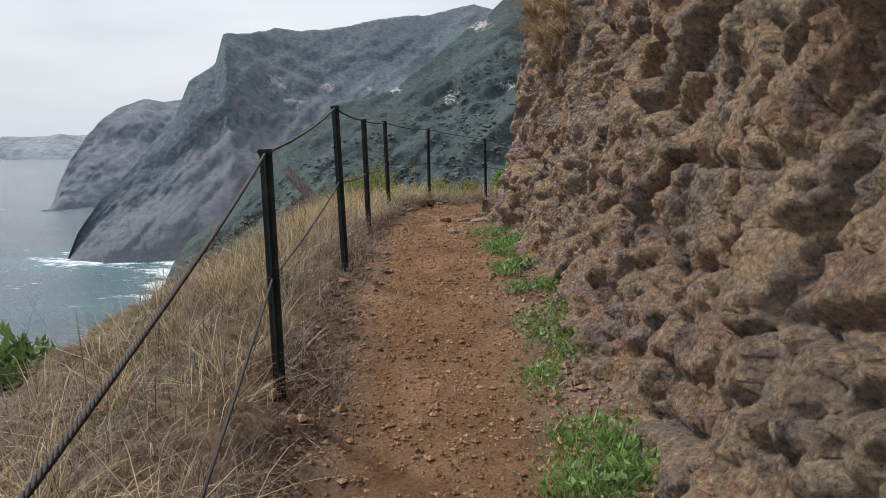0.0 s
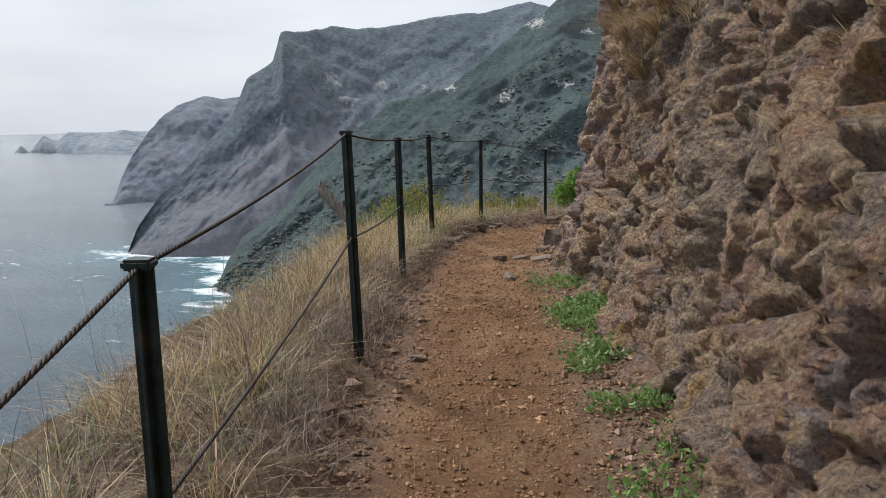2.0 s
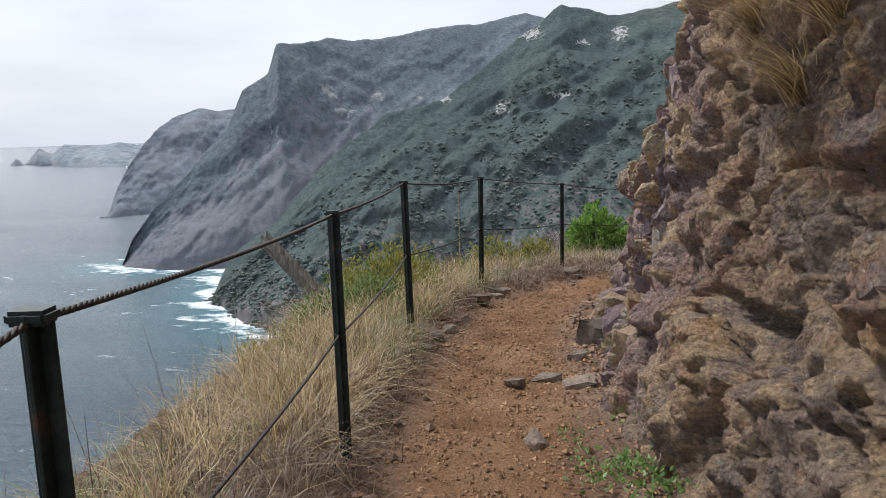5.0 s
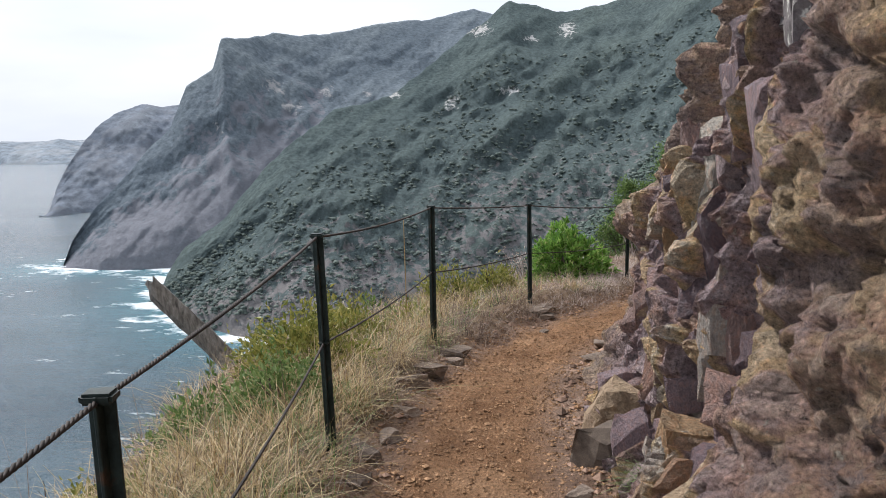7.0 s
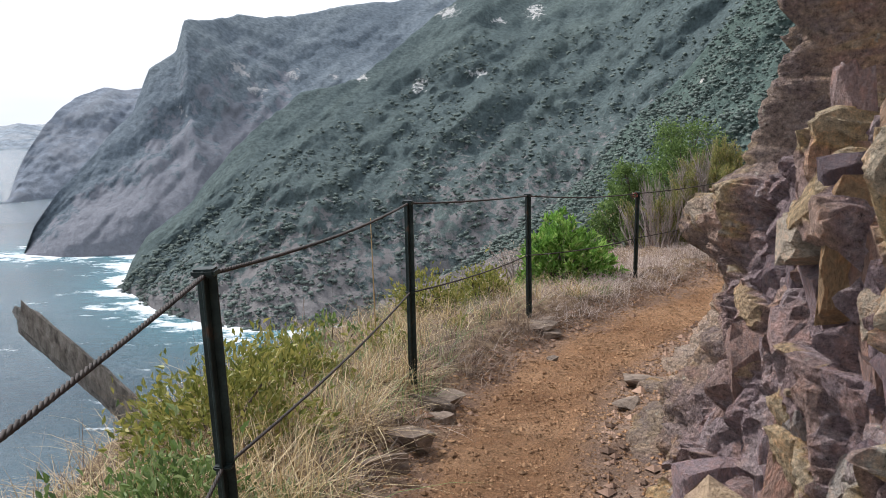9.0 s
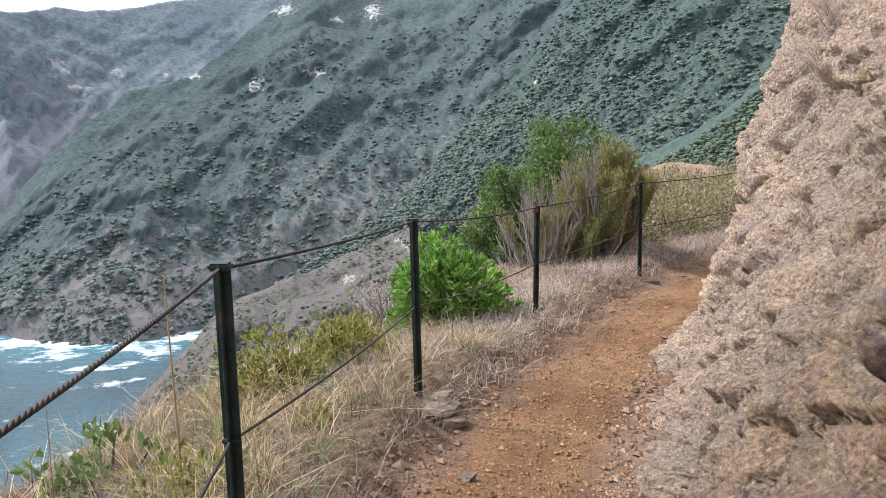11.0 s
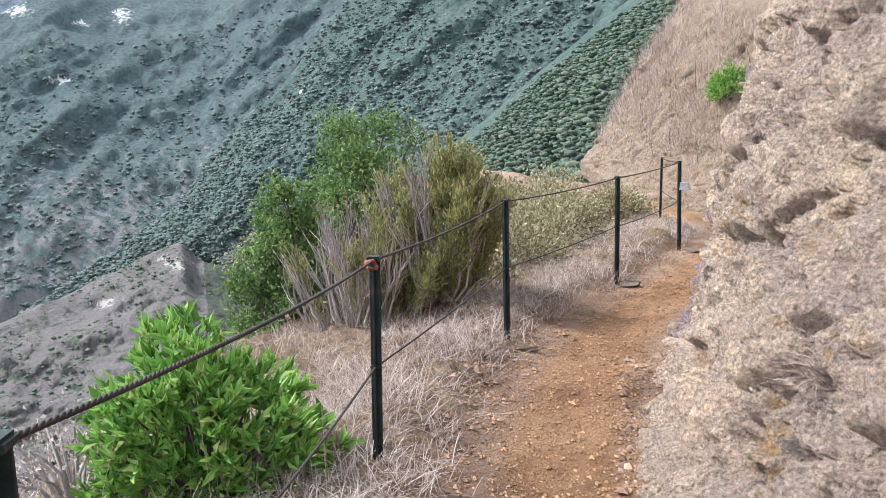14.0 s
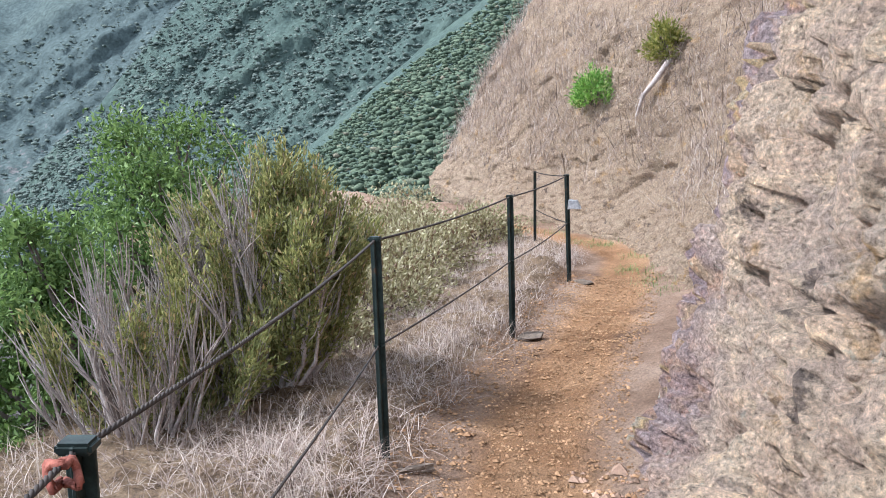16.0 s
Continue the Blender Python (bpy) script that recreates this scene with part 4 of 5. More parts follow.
for i, (x, y, a, b, c) in enumerate(LOOSE):
    z = ground_at(x, y)[0]
    o = new("stone", stones[i % 10])
    o.matrix_basis = pose(x, y, z + c * 0.25, rs.uniform(-8, 8), rs.uniform(-8, 8), rs.uniform(0, 360)) @ Matrix.Diagonal((a, b, c, 1))
    tagged(o, "flat angular brown stone lying beside the trail" if c < 0.12 else "angular brown rock lying at the foot of the wall", "stone", "loose trail stones")

for x, y, a, b, c in ((1.45, 9.62, 0.46, 0.6, 0.7), (1.16, 11.25, 0.32, 0.4, 0.36)):
    me = boulder((a, b, c), int(y * 10), 26, 0.9, 0.04)
    me.materials.append(M_PALE)
    o = new("boulder", me)
    o.matrix_basis = pose(x, y, ground_at(x, y)[0] + c * 0.25, rs.uniform(-6, 6), rs.uniform(-6, 6), rs.uniform(0, 60))
    tagged(o, "pale tan boulder leaning against the foot of the rock", "boulder", "boulders at the foot of the rock")

# grit
n = 100000
kk = rng.choice(np.where((centre[:, 1] > 0.5) & (centre[:, 1] < 24))[0], n)
vv = rng.uniform(-1.15, 1.15, n) * (half[kk] + 0.1) + 0.05
sz = rng.gamma(1.4, 0.0028, n) + 0.002
gp = np.column_stack([centre[kk, :2] + right[kk] * vv[:, None] + rng.normal(0, 0.03, (n, 2)), centre[kk, 2] + ground_profile(vv, kk)])
gp[:, 2] += rough(gp, 1.7, 3) * 0.035 + rough(gp, 9, 3) * 0.02 + sz * 0.15
octa = np.array([[1, 0, 0], [0, 1, 0], [-1, 0, 0], [0, -1, 0], [0, 0, 0.6], [0, 0, -0.6]])
of = np.array([[0, 1, 4], [1, 2, 4], [2, 3, 4], [3, 0, 4], [1, 0, 5], [2, 1, 5], [3, 2, 5], [0, 3, 5]])
V = gp[:, None] + octa[None] * sz[:, None, None] * rng.uniform(0.6, 1.4, (n, 6, 1))
grit = mesh_from("gravel", V.reshape(-1, 3), (of[None] + (np.arange(n) * 6)[:, None, None]).reshape(-1, 3), M_GRIT, smooth=False)
tagged(grit, "loose reddish grit scattered over the trail", "gravel", kind="stuff")

# rubble fallen from the rock face, and clods along the trail's seaward edge
n = 9000
kk = rng.choice(np.where((centre[:, 1] > 0.5) & (centre[:, 1] < 20))[0], n)
seaward = rng.random(n) < 0.3
vv = np.where(seaward, -half[kk] - rng.normal(0.05, 0.1, n), half[kk] + rng.uniform(-0.12, 0.42, n))
sz = rng.gamma(1.4, 0.006, n) + 0.005
gp = np.column_stack([centre[kk, :2] + right[kk] * vv[:, None], centre[kk, 2] + ground_profile(vv, kk)])
gp[:, 2] += rough(gp, 1.7, 3) * 0.035 + rough(gp, 9, 3) * 0.02 + sz * 0.2
V = gp[:, None] + octa[None] * sz[:, None, None] * rng.uniform(0.6, 1.4, (n, 6, 1))
rubble = mesh_from("rubble", V.reshape(-1, 3), (of[None] + (np.arange(n) * 6)[:, None, None]).reshape(-1, 3), M_RUBBLE, smooth=False)
tagged(rubble, "small brown stones and clods along the trail's edges", "rubble", kind="stuff")

# ---- weathered stake over the drop ----
a, b = np.array([-1.7, 13.25, 0.25]), np.array([-2.5, 12.93, 1.27])
t = np.linspace(0, 1, 14)[:, None]
v, f = tube(a + (b - a) * t, np.linspace(0.08, 0.068, 14), 12)
ring = v.reshape(14, 12, 3)
axis = a + (b - a) * t
ring = axis[:, None] + (ring - axis[:, None]) * (1 + 0.22 * np.sin(np.arange(12) * 2.6)[None, :, None] + rng.normal(0, 0.05, (14, 12, 1)))
ring[-1] += (b - a)[None] * rng.uniform(-0.09, 0.03, (12, 1))
v = np.vstack([ring.reshape(-1, 3), (b - (b - a) * 0.08)[None]])
capf = np.array([[13 * 12 + i, 13 * 12 + (i + 1) % 12, 14 * 12] for i in range(12)])
log = mesh_from("wooden_stake", v, [f, capf], M_LOG, smooth=False)
tagged(log, "split weathered grey wooden stake leaning over the drop", "wooden stake")

# ---- grass ----
def tuft_spots(n, y0, y1, v0, v1, per, spread):
    p, kq, vq = verge_spot(n, y0, y1, v0, v1)
    q = np.repeat(p, per, axis=0)
    q[:, :2] += rng.normal(0, spread, (len(q), 2))
    return q


def grass(name, label, q, lo, hi, wid, lean, droop, mat):
    n = len(q)
    ln = rng.uniform(lo, hi, n) * rng.uniform(0.6, 1.1, n)
    v, f = blades(q - np.array([0, 0, 0.03]), ln, rng.uniform(0.6, 1.3, n) * wid, rng.uniform(0.05, lean, n), rng.uniform(0, droop, n))
    return tagged(mesh_from(name, v, f, mat, smooth=False), label, "grass", kind="stuff")


grass("dry_grass", "straw-coloured dry grass on the seaward verge", np.vstack([tuft_spots(150, -1, 10.5, 0.3, -0.35, 60, 0.05), tuft_spots(120, 9, 17, 0.35, -0.1, 60, 0.05), tuft_spots(130, 8, 13.5, 0.2, -0.5, 60, 0.05)]), 0.15, 0.5, 0.0045, 1.1, 0.9, M_STRAW)
grass("dead_herbs", "brown dead herbs and litter along the verge", np.vstack([tuft_spots(1500, -1, 17, 0.0, 0.25, 24, 0.08), tuft_spots(600, 14, 24, 0.0, 0.1, 30, 0.08)]), 0.04, 0.22, 0.0042, 1.5, 0.7, M_BROWN)
grass("dead_herbs", "tangled grey-brown dead herbs on the seaward verge", np.vstack([tuft_spots(750, -1, 10.5, 0.12, -0.3, 26, 0.06), tuft_spots(260, 10.5, 16, 0.1, -0.2, 26, 0.06)]), 0.1, 0.36, 0.004, 0.9, 0.8, M_BROWN)
grass("pale_grass", "bleached dry grass beside the far trail", np.vstack([tuft_spots(560, 15.5, 27, 0.03, -1.0, 40, 0.07), tuft_spots(520, 17, 33, 0.05, 0.3, 40, 0.1)]), 0.06, 0.3, 0.0045, 1.2, 0.8, M_PINK)
grass("green_grass", "green grass among the dry stems", np.vstack([tuft_spots(120, 9, 17, 0.25, -0.1, 34, 0.06), tuft_spots(60, 3, 9, 0.35, 0, 26, 0.06), tuft_spots(90, 9, 14, 0.15, -0.4, 34, 0.06)]), 0.1, 0.36, 0.005, 0.9, 0.7, M_WEED)
p, kq, vq = verge_spot(260, 2, 20, 0.35, 0.15)
grass("tall_stalks", "thin tall seed stalks over the verge", p, 0.45, 0.95, 0.004, 0.35, 0.25, M_BROWN)

# weeds at the foot of the wall
q = []
for _ in range(520):
    y = rng.choice([rng.uniform(1.2, 5.2), rng.uniform(5.5, 9.0), rng.uniform(5.5, 8.2)])
    i = int(np.argmin(np.abs(base[:first_bank, 1] - y)))
    p = base[i, :2] - inward[i] * rng.uniform(0.02, 0.36)
    if noise.noise(Vector((p[0] * 2, p[1] * 1.6, 0))) > -0.08:
        q.append((p[0], p[1], ground_at(*p)[0]))
q = np.array(q)
g = np.repeat(q, 20, axis=0)
g[:, :2] += rng.normal(0, 0.05, (len(g), 2))
ln = rng.uniform(0.014, 0.045, len(g))
up = np.column_stack([rng.normal(0, 0.7, (len(g), 2)), rng.uniform(0.2, 1, len(g))])
g[:, 2] += rng.uniform(0, 0.07, len(g))
v, f = leaves(g, ln, up, 0.6)
tagged(mesh_from("weeds", v, f, M_FOOT, smooth=False), "fresh green weeds at the foot of the rock", "weeds", kind="stuff")
g = np.repeat(q[q[:, 1] < 4.2], 30, axis=0)
g[:, :2] += rng.normal(0, 0.06, (len(g), 2))
grass("wall_foot_grass", "fresh green grass at the foot of the rock", g, 0.06, 0.2, 0.006, 0.6, 0.5, M_GREEN)
q = []
for _ in range(60):
    r_ = rng.uniform(3, 12)
    pt, nn = bank_at(r_, 0.0)
    q.append(pt + np.array([*(nn[:2] * rng.uniform(0.05, 0.4)), 0.02]))
g = np.repeat(np.array(q), 40, axis=0)
g[:, :2] += rng.normal(0, 0.1, (len(g), 2))
g[:, 2] = [ground_at(a, b)[0] for a, b in g[:, :2]]
grass("bank_foot_grass", "short green grass at the foot of the bank", g, 0.04, 0.16, 0.006, 0.7, 0.5, M_WEED)

# dry growth on the bank, hanging tufts on the rock
q = []
for _ in range(2600):
    pt, nn = bank_at(rng.uniform(0.8, 26), rng.choice([rng.uniform(0.6, 3.5), rng.uniform(1.4, 7)]))
    q.append(pt)
g = np.repeat(np.array(q), 24, axis=0) + rng.normal(0, 0.09, (len(q) * 24, 3))
grass("bank_scrub", "dry pinkish-brown scrub covering the bank", g, 0.12, 0.5, 0.007, 1.3, 0.7, M_PINK)

g2 = np.repeat(np.array(q)[::3], 5, axis=0) + rng.normal(0, 0.12, (len(np.array(q)[::3]) * 5, 3))
grass("bank_stalks", "tall grey dead stalks standing on the bank", g2, 0.4, 1.0, 0.008, 0.8, 0.4, M_BROWN)


def hanging(y, hgt, n, ln, mat, name="grass_tuft", label="dry grass tuft hanging on the rock"):
    p, nn = wall_at(y, hgt, 0.0)
    az = math.atan2(nn[1], nn[0])
    b = np.repeat(p[None], n, axis=0) + rng.normal(0, 0.03, (n, 3))
    v, f = blades(b, rng.uniform(0.5, 1.1, n) * ln, np.full(n, 0.005), rng.uniform(0.3, 0.9, n), rng.uniform(0.3, 1.0, n), rng.normal(az, 0.7, n))
    tagged(mesh_from(name, v, f, mat, smooth=False), label, "grass tuft", "tufts on the rock")


for y, hh, n, ln in ((8.2, 1.6, 220, 0.42), (8.0, 1.85, 200, 0.45), (8.5, 1.9, 180, 0.42), (7.8, 2.0, 180, 0.42), (8.9, 2.2, 120, 0.4), (17.0, 2.2, 50, 0.45), (7.4, 1.9, 60, 0.25), (6.2, 2.0, 50, 0.22), (5.2, 1.55, 60, 0.3), (4.4, 1.7, 30, 0.25), (5.0, 1.2, 40, 0.3),
                     (7.0, 2.6, 90, 0.4), (14.6, 1.5, 40, 0.2), (15.6, 1.2, 60, 0.25), (16.4, 1.6, 50, 0.25), (16.0, 0.9, 50, 0.22), (17.3, 2.6, 60, 0.4), (16.9, 2.9, 60, 0.45), (13.6, 2.2, 40, 0.3), (14.4, 2.6, 40, 0.3), (17.0, 0.8, 40, 0.2)):
    hanging(y, hh, n, ln, M_STRAW if y < 13 else M_PINK)
hanging(13.7, 1.55, 60, 0.09, M_GREEN, "rock_plant", "small bright green plant rooted in the rock")
hanging(15.6, 1.6, 50, 0.08, M_GREEN, "rock_plant", "small bright green plant rooted in the rock")
hanging(10.4, 0.05, 70, 0.22, M_WEED, "grass_tuft", "green-yellow grass tuft at the foot of the rock")


# ---- shrubs ----
def shrub(name, label, at, size, n, leaf, mat, ratio=0.4, stems=14, stem_mat=None, rosette=0):
    """A low bush: stems fanning from the root, and leaves in tufts over an uneven crown."""
    ob = thing(name, label, "bush", at)
    at = np.array(at)
    size = np.array(size)
    nt = max(6, n // 14)
    d = rng.normal(size=(nt, 3))
    d[:, 2] = np.abs(d[:, 2]) * 0.9 + 0.05
    d /= np.linalg.norm(d, axis=1, keepdims=True)
    lump = 0.75 + 0.35 * np.array([noise.noise(Vector(q) * 2.2 + Vector(at)) for q in d])
    tip = d * (lump * rng.uniform(0.72, 1.02, nt))[:, None] * size * np.array([0.5, 0.5, 1.0])
    pieces = []
    for i in range(min(stems, nt)):
        mid = tip[i] * 0.5 + np.array([0, 0, 0.05]) + rng.normal(0, 0.02, 3)
        pieces.append(tube(np.array([[0, 0, -0.05], mid, tip[i]]), [0.014, 0.01, 0.004], 5))
    v, f = join(pieces)
    mesh_from("branchwork", v, f, stem_mat or M_BARK, ob)
    c = np.repeat(tip, 14, axis=0) + rng.normal(0, (0.012 if rosette else 0.05) * size.mean(), (nt * 14, 3))
    way = np.repeat(d, 14, axis=0) * 0.8 + rng.normal(0, 0.6, (len(c), 3)) + np.array([0, 0, 0.35])
    v, f = leaves(c, rng.uniform(0.6, 1.2, len(c)) * leaf, way, ratio)
    mesh_from("foliage", v, f, mat, ob, smooth=False)
    return ob


def at_ground(x, y, dz=0.0):
    return (x, y, ground_at(x, y)[0] + dz)


shrub("green_bush", "bright green rounded leafy bush beside the fence", (0.8, 18.5, 0.05), (1.35, 1.4, 1.12), 7000, 0.095, M_GREEN, 0.34, 60, None, 1)
shrub("green_bush", "leafy yellow-green shrub growing over the drop", (-0.95, 12.1, 0.65), (1.1, 1.3, 0.85), 3400, 0.05, M_YELLOW, 0.45)
shrub("green_bush", "leafy green shrub growing over the drop", (-0.75, 11.2, 0.68), (0.8, 1.0, 0.72), 2400, 0.045, M_WEED, 0.45)
shrub("green_bush", "leafy green shrub growing over the drop", (-0.9, 13.1, 0.55), (0.9, 0.9, 0.75), 2200, 0.05, M_YELLOW, 0.45)
shrub("green_bush", "leafy green shrub growing on the brink", (-1.0, 9.9, 0.58), (0.9, 0.9, 0.6), 2000, 0.05, M_YELLOW, 0.45)
shrub("green_bush", "low leafy green shrub behind the fence", (-0.6, 14.2, 0.4), (0.7, 0.9, 0.5), 900, 0.05, M_YELLOW, 0.45)
shrub("yellow_bush", "yellow-green leafy bush on the brink", (-0.55, 16.2, 0.35), (0.9, 0.8, 0.5), 1300, 0.06, M_YELLOW, 0.4)
shrub("yellow_bush", "yellow-green leafy bush on the brink", (-0.1, 17.0, 0.25), (0.8, 0.9, 0.55), 1300, 0.06, M_YELLOW, 0.4)
shrub("yellow_bush", "yellowing low bush beside the fence", (-0.15, 15.2, 0.4), (0.5, 0.5, 0.25), 500, 0.05, M_YELLOW, 0.4)
shrub("bramble_bush", "thin twiggy bush with a few green leaves", (-1.15, 14.7, 0.25), (0.9, 0.8, 0.6), 420, 0.07, M_WEED, 0.5, 24, M_BROWN)
shrub("bramble_bush", "thin twiggy bush with a few green leaves", (-0.85, 13.9, 0.4), (0.7, 0.7, 0.5), 420, 0.06, M_WEED, 0.5, 24, M_BROWN)
shrub("dry_bush", "brown dry twiggy bush with seed heads", (-0.75, 6.6, 0.55), (1.0, 1.2, 0.6), 700, 0.025, M_BROWN, 0.7, 40, M_BROWN)
shrub("dry_bush", "brown dry twiggy bush with seed heads", (-0.55, 5.2, 0.6), (0.9, 1.0, 0.5), 600, 0.022, M_BROWN, 0.7, 40, M_BROWN)
shrub("dry_bush", "brown dry twiggy bush with seed heads", (-1.0, 8.4, 0.5), (0.9, 1.2, 0.55), 600, 0.025, M_BROWN, 0.7, 40, M_BROWN)
shrub("green_bush", "low yellow-green shrub on the brink", (-1.0, 10.7, 0.6), (0.8, 0.9, 0.65), 1800, 0.05, M_WEED, 0.45)
shrub("dry_bush", "brown dry twiggy bush with seed heads", (-0.2, 4.3, 0.7), (0.7, 0.9, 0.4), 500, 0.022, M_BROWN, 0.7, 40, M_BROWN)
shrub("green_bush", "low green shrub among dry grass on the brink", (-0.75, 9.1, 0.62), (0.8, 0.9, 0.45), 1300, 0.045, M_WEED, 0.5)
shrub("dry_bush", "pale dry twiggy bush behind the fence", (0.2, 18.6, 0.05), (1.0, 1.2, 0.75), 800, 0.03, M_PINK, 0.6, 40, M_TWIG)
shrub("leafy_plant", "dark green leafy plant growing up the brink", (-1.3, 4.65, -0.35), (1.1, 0.9, 1.7), 2600, 0.12, M_TREE, 0.4, 12)
def bank_spot(bearing, rise):
    """The place on the bank seen from the trail's bend at a bearing and an angle of rise."""
    eye = np.array([1.46, 16.75, 1.81])
    q = W[run[k] > 2] - eye
    away = np.hypot(q[:, 0], q[:, 1])
    miss = np.abs(np.degrees(np.arctan2(q[:, 0], q[:, 1])) - bearing) + np.abs(np.degrees(np.arctan2(q[:, 2], away)) - rise)
    return W[run[k] > 2][np.argmin(miss + away * 0.02)]


p1, p2 = bank_spot(41.1, 0.2), bank_spot(45.5, 3.0)
shrub("round_bush", "round bright green bush on the dry bank", tuple(p1), (1.0, 1.0, 0.75), 2200, 0.08, M_GREEN, 0.4)
shrub("round_bush", "green bush above a bare root on the bank", tuple(p2), (0.8, 0.8, 0.8), 1600, 0.08, M_YELLOW, 0.4)
for i, (x, y, s, hgt) in enumerate(((3.7, 22.6, 1.6, 0.75), (4.7, 23.6, 1.8, 0.85), (5.4, 24.7, 1.9, 0.9), (6.4, 25.6, 1.9, 0.9), (4.3, 25.2, 2.2, 0.9), (5.4, 26.6, 2.4, 0.95), (7.0, 27.2, 2.0, 0.8), (3.4, 24.2, 2.0, 0.7), (8.2, 27.0, 1.6, 0.7), (7.6, 28.6, 2.2, 0.9), (6.2, 28.2, 2.4, 1.0), (4.4, 27.4, 2.6, 1.0), (2.6, 25.6, 2.2, 0.7))):
    shrub("bramble_thicket", "low leafy bramble thicket turning yellow-brown", (x, y, -0.15), (s, s, hgt), 3400, 0.06, M_BRAMBLE, 0.55, 20)


def heath(at, height, spread, n_stems, label, bare_side=0.1):
    """A tree heath: many upright grey twigs, the younger ones in olive needles."""
    ob = thing("heath_shrub", label, "shrub", at)
    grey, needles = [], []
    for i in range(n_stems):
        az, out = rng.uniform(0, 2 * np.pi), rng.uniform(0.1, 1) ** 0.7
        d = np.array([np.cos(az), np.sin(az)]) * out * spread
        top = np.array([*d, height * (1.05 - 0.45 * out ** 2) * rng.uniform(0.75, 1.05)])
        low = np.array([*(d * 0.12), 0])
        mid = low * 0.5 + top * 0.5 + np.array([*(d * 0.18), 0]) + rng.normal(0, 0.04, 3)
        grey.append(tube(np.array([low, mid, top]), [0.02, 0.013, 0.004], 5))
        bare = (np.cos(az) < bare_side and rng.random() < 0.85) or rng.random() < 0.12
        for j in range(16):
            s = rng.uniform(0.3, 1.0)
            b = (low * (1 - s) + mid * s) if rng.random() < 0.35 else (mid * (1 - s) + top * s)
            e = b + np.array([*(d * 0.16), 0]) + np.array([rng.normal(0, 0.07), rng.normal(0, 0.07), rng.uniform(0.16, 0.42)])
            grey.append(tube(np.array([b, (b + e) / 2 + rng.normal(0, 0.012, 3), e]), [0.0055, 0.0045, 0.002], 3))
            if not bare:
                m = 90
                tt = rng.uniform(0.1, 1.05, m)[:, None]
                needles.append((b + (e - b) * tt + rng.normal(0, 0.02, (m, 3)), np.tile((e - b), (m, 1)) + rng.normal(0, 0.12, (m, 3))))
    v, f = join(grey)
    mesh_from("branchwork", v, f, M_TWIG, ob)
    c = np.concatenate([a for a, _ in needles])
    wy = np.concatenate([b for _, b in needles])
    v, f = leaves(c, rng.uniform(0.026, 0.055, len(c)), wy, 0.32)
    mesh_from("foliage", v, f, M_OLIVE, ob, smooth=False)
    for x, y, r in ((0, 0, 0.05), (0.12, 0.06, 0.04), (-0.1, 0.05, 0.035)):
        v, f = tube(np.array([[x, y, -0.15], [x * 1.6, y * 1.4, 0.4], [x * 2.6, y * 2, 0.9]]), [r * 1.2, r, r * 0.6], 8)
        mesh_from("trunk", v, f, M_BARK, ob)
    return ob


heath((3.1, 21.75, -0.1), 1.42, 0.6, 80, "grey twiggy tree heath with olive needles beside the fence")
heath((2.35, 21.7, -0.35), 1.15, 0.65, 50, "mostly bare grey heath leaning over the drop", 0.6)


def tree(at, height, spread, label):
    """A small broadleaved tree: forked trunk, limbs and a crown of leaf clumps."""
    ob = thing("tree", label, "tree", at)
    trunk = [tube(np.array([[0, 0, -0.2], [0.05, 0.02, height * 0.3], [0.0, 0.1, height * 0.62]]), [0.09, 0.07, 0.035], 8)]
    tips = []
    for i in range(34):
        az, lv = rng.uniform(0, 2 * np.pi), rng.uniform(0.15, 1)
        r = spread * (1.05 - 0.75 * lv ** 1.6) * rng.uniform(0.55, 1.0)
        tp = np.array([np.cos(az) * r, np.sin(az) * r, height * (0.12 + 0.86 * lv)])
        st = np.array([0.02, 0.03, height * 0.55 * lv])
        trunk.append(tube(np.array([st, (st + tp) / 2 + rng.normal(0, 0.05, 3), tp]), [0.03, 0.018, 0.006], 5))
        tips.append(tp)
        tips.append((tp * 2 + st) / 3 + rng.normal(0, 0.08, 3))
    v, f = join(trunk)
    mesh_from("trunk", v, f, M_BARK, ob)
    tips = np.array(tips)
    m = 230
    c = np.repeat(tips, m, axis=0) + rng.normal(0, 0.1 * spread, (len(tips) * m, 3)) * np.array([1, 1, 0.8])
    way = rng.normal(0, 0.8, (len(c), 3)) + np.array([0, 0, 0.5])
    v, f = leaves(c, rng.uniform(0.035, 0.08, len(c)), way, 0.42)
    mesh_from("crown", v, f, M_TREE, ob, smooth=False)
    return ob


tree((3.05, 23.7, -0.9), 2.75, 1.2, "small dense dark green broadleaved tree below the trail")
tree((2.0, 22.8, -1.3), 2.5, 0.8, "low dark green tree on the brink")

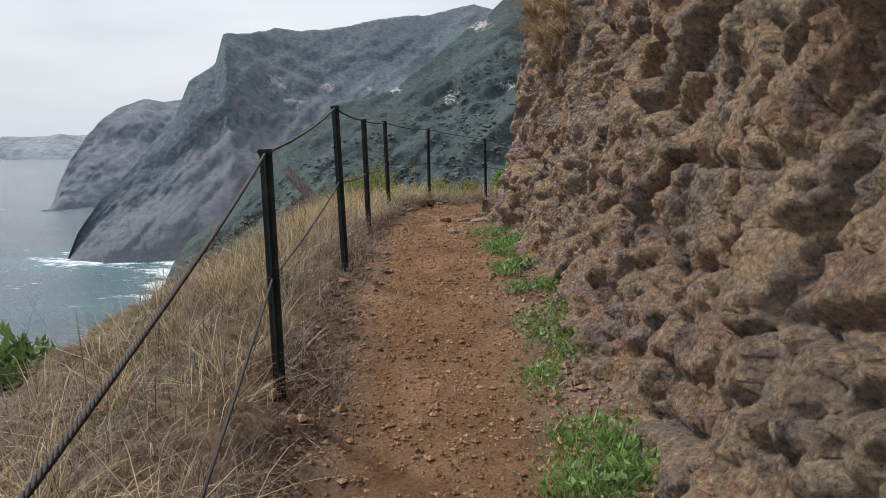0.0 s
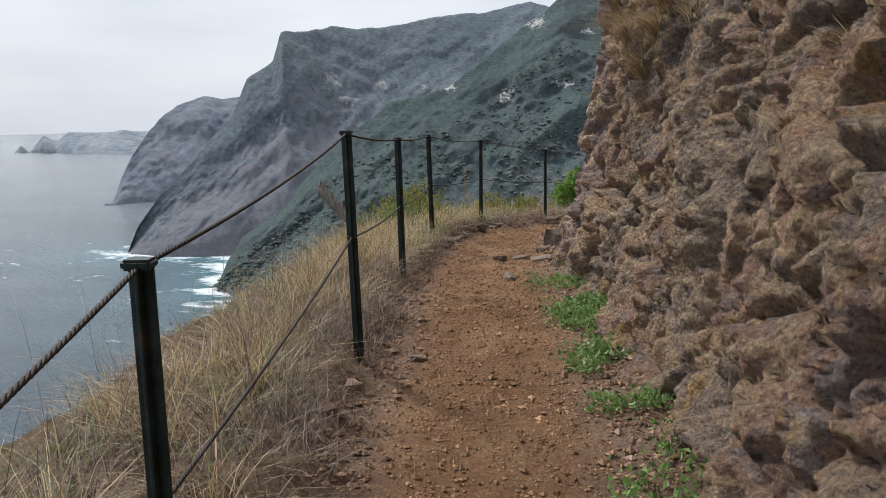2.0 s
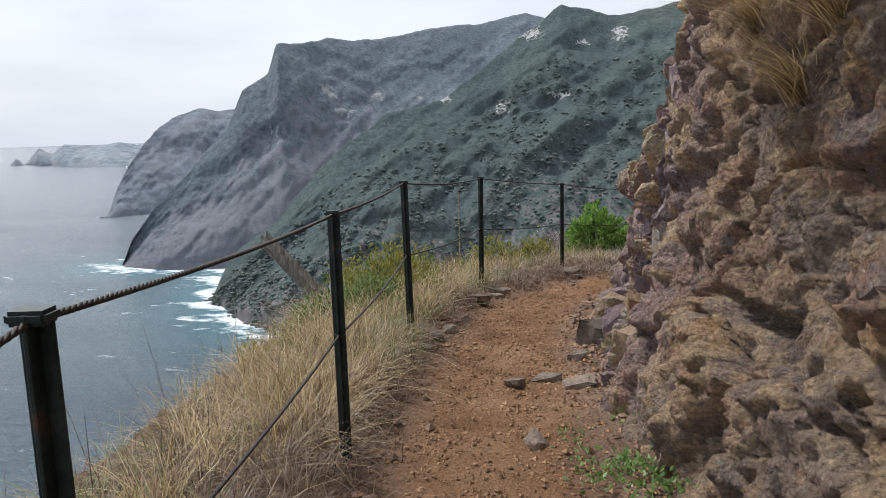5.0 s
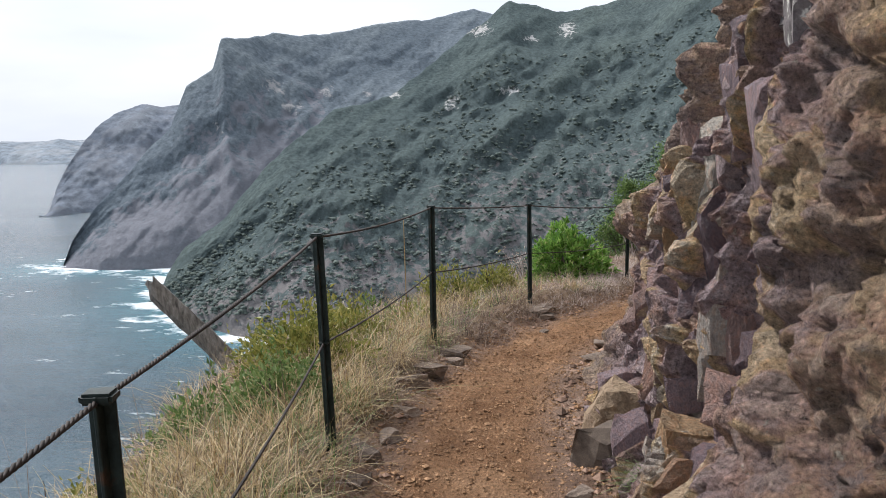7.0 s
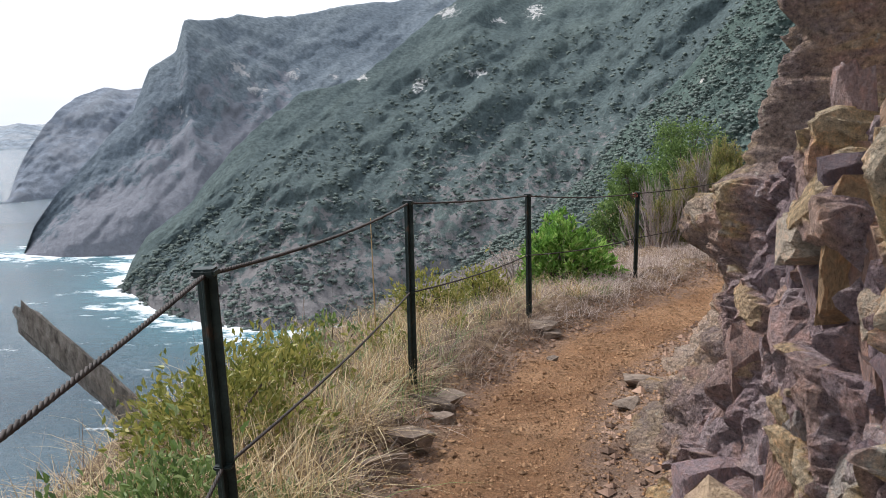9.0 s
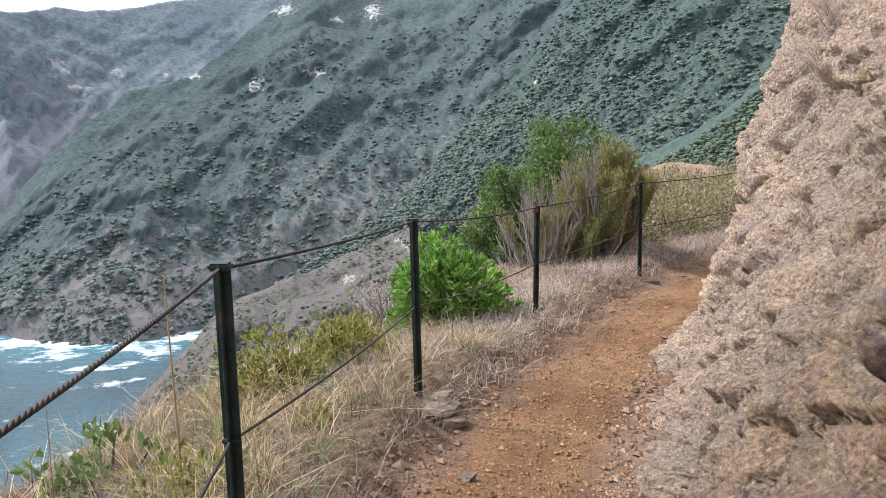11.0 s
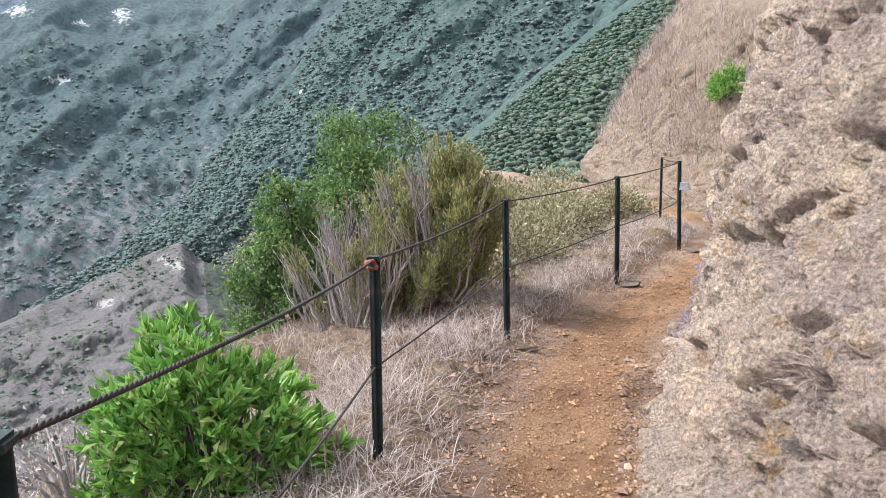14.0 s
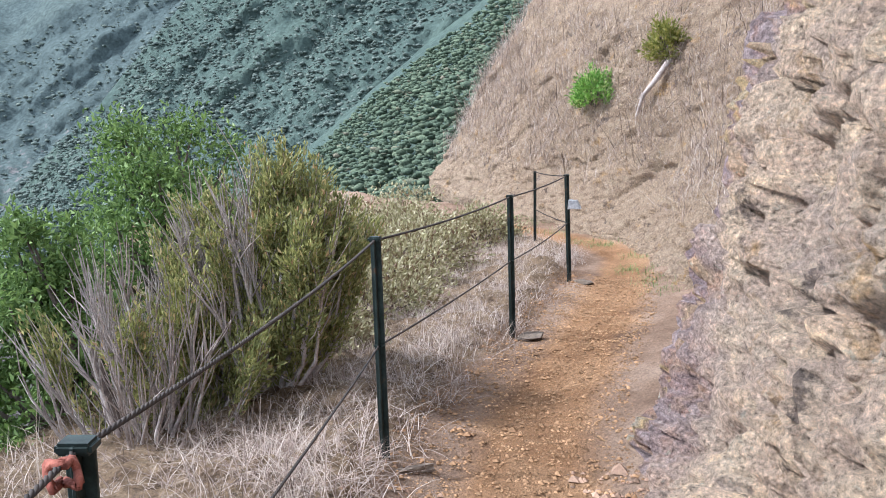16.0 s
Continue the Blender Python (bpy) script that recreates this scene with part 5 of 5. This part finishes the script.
# bare root on the bank
ra, rb, rc, rd = bank_spot(45.7, 2.8), bank_spot(45.0, 1.6), bank_spot(44.2, 0.5), bank_spot(43.8, -0.8)
out_ = np.array([-0.12, -0.1, 0.05])
v, f = tube(np.array([ra, rb, rc, rd]) + out_, [0.05, 0.045, 0.035, 0.02], 7)
tagged(mesh_from("root", v, f, M_TWIG), "bare pale root crossing the earth bank", "root")

# thin cane by the fence
v, f = tube(np.array([[-0.66, 14.28, 0.3], [-0.655, 14.27, 0.95], [-0.65, 14.24, 1.6]]), [0.006, 0.005, 0.003], 5)
tagged(mesh_from("cane", v, f, M_STRAW), "thin pale dry cane standing in the grass", "cane")

# ---- far woods ----
def woods(name, label, sheet, n, lo, hi, keep, clump=0.02, bare=-9, mat=M_WOODS):
    nu, nv, _ = sheet.shape
    u = rng.integers(0, nu, n)
    q = (rng.uniform(0, 1, n) ** 1.3 * nv * keep).astype(int)
    patch = np.array([noise.noise(Vector(x) * clump) for x in sheet[u, q]])
    ok = patch > bare
    u, q = u[ok], q[ok]
    n = len(u)
    c = sheet[u, q] + rng.normal(0, 1.2, (n, 3)) * np.array([1, 1, 0.2])
    r = lo + (hi - lo) * rng.uniform(0, 1, n) ** 2
    bm = bmesh.new()
    bmesh.ops.create_icosphere(bm, subdivisions=1, radius=1)
    iv = np.array([x.co[:] for x in bm.verts])
    fi = np.array([[x.index for x in g.verts] for g in bm.faces])
    bm.free()
    v = c[:, None] + iv[None] * r[:, None, None] * rng.uniform(0.6, 1.35, (n, len(iv), 1)) * np.array([1.3, 1.3, 0.7])
    ob = mesh_from(name, v.reshape(-1, 3), (fi[None] + (np.arange(n) * len(iv))[:, None, None]).reshape(-1, 3), mat)
    tagged(ob, label, "woods", kind="stuff")


woods("near_woods", "dark green trees covering the slope across the ravine", slope, 64000, 0.18, 0.8, 0.62)
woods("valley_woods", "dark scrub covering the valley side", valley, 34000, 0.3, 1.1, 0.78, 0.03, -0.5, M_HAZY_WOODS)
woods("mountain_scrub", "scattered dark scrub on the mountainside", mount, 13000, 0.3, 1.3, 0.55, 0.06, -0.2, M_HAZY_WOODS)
woods("spur_scrub", "low grey-green scrub on the bare spur", spur, 9000, 0.15, 0.7, 0.74, 0.06, -0.1)
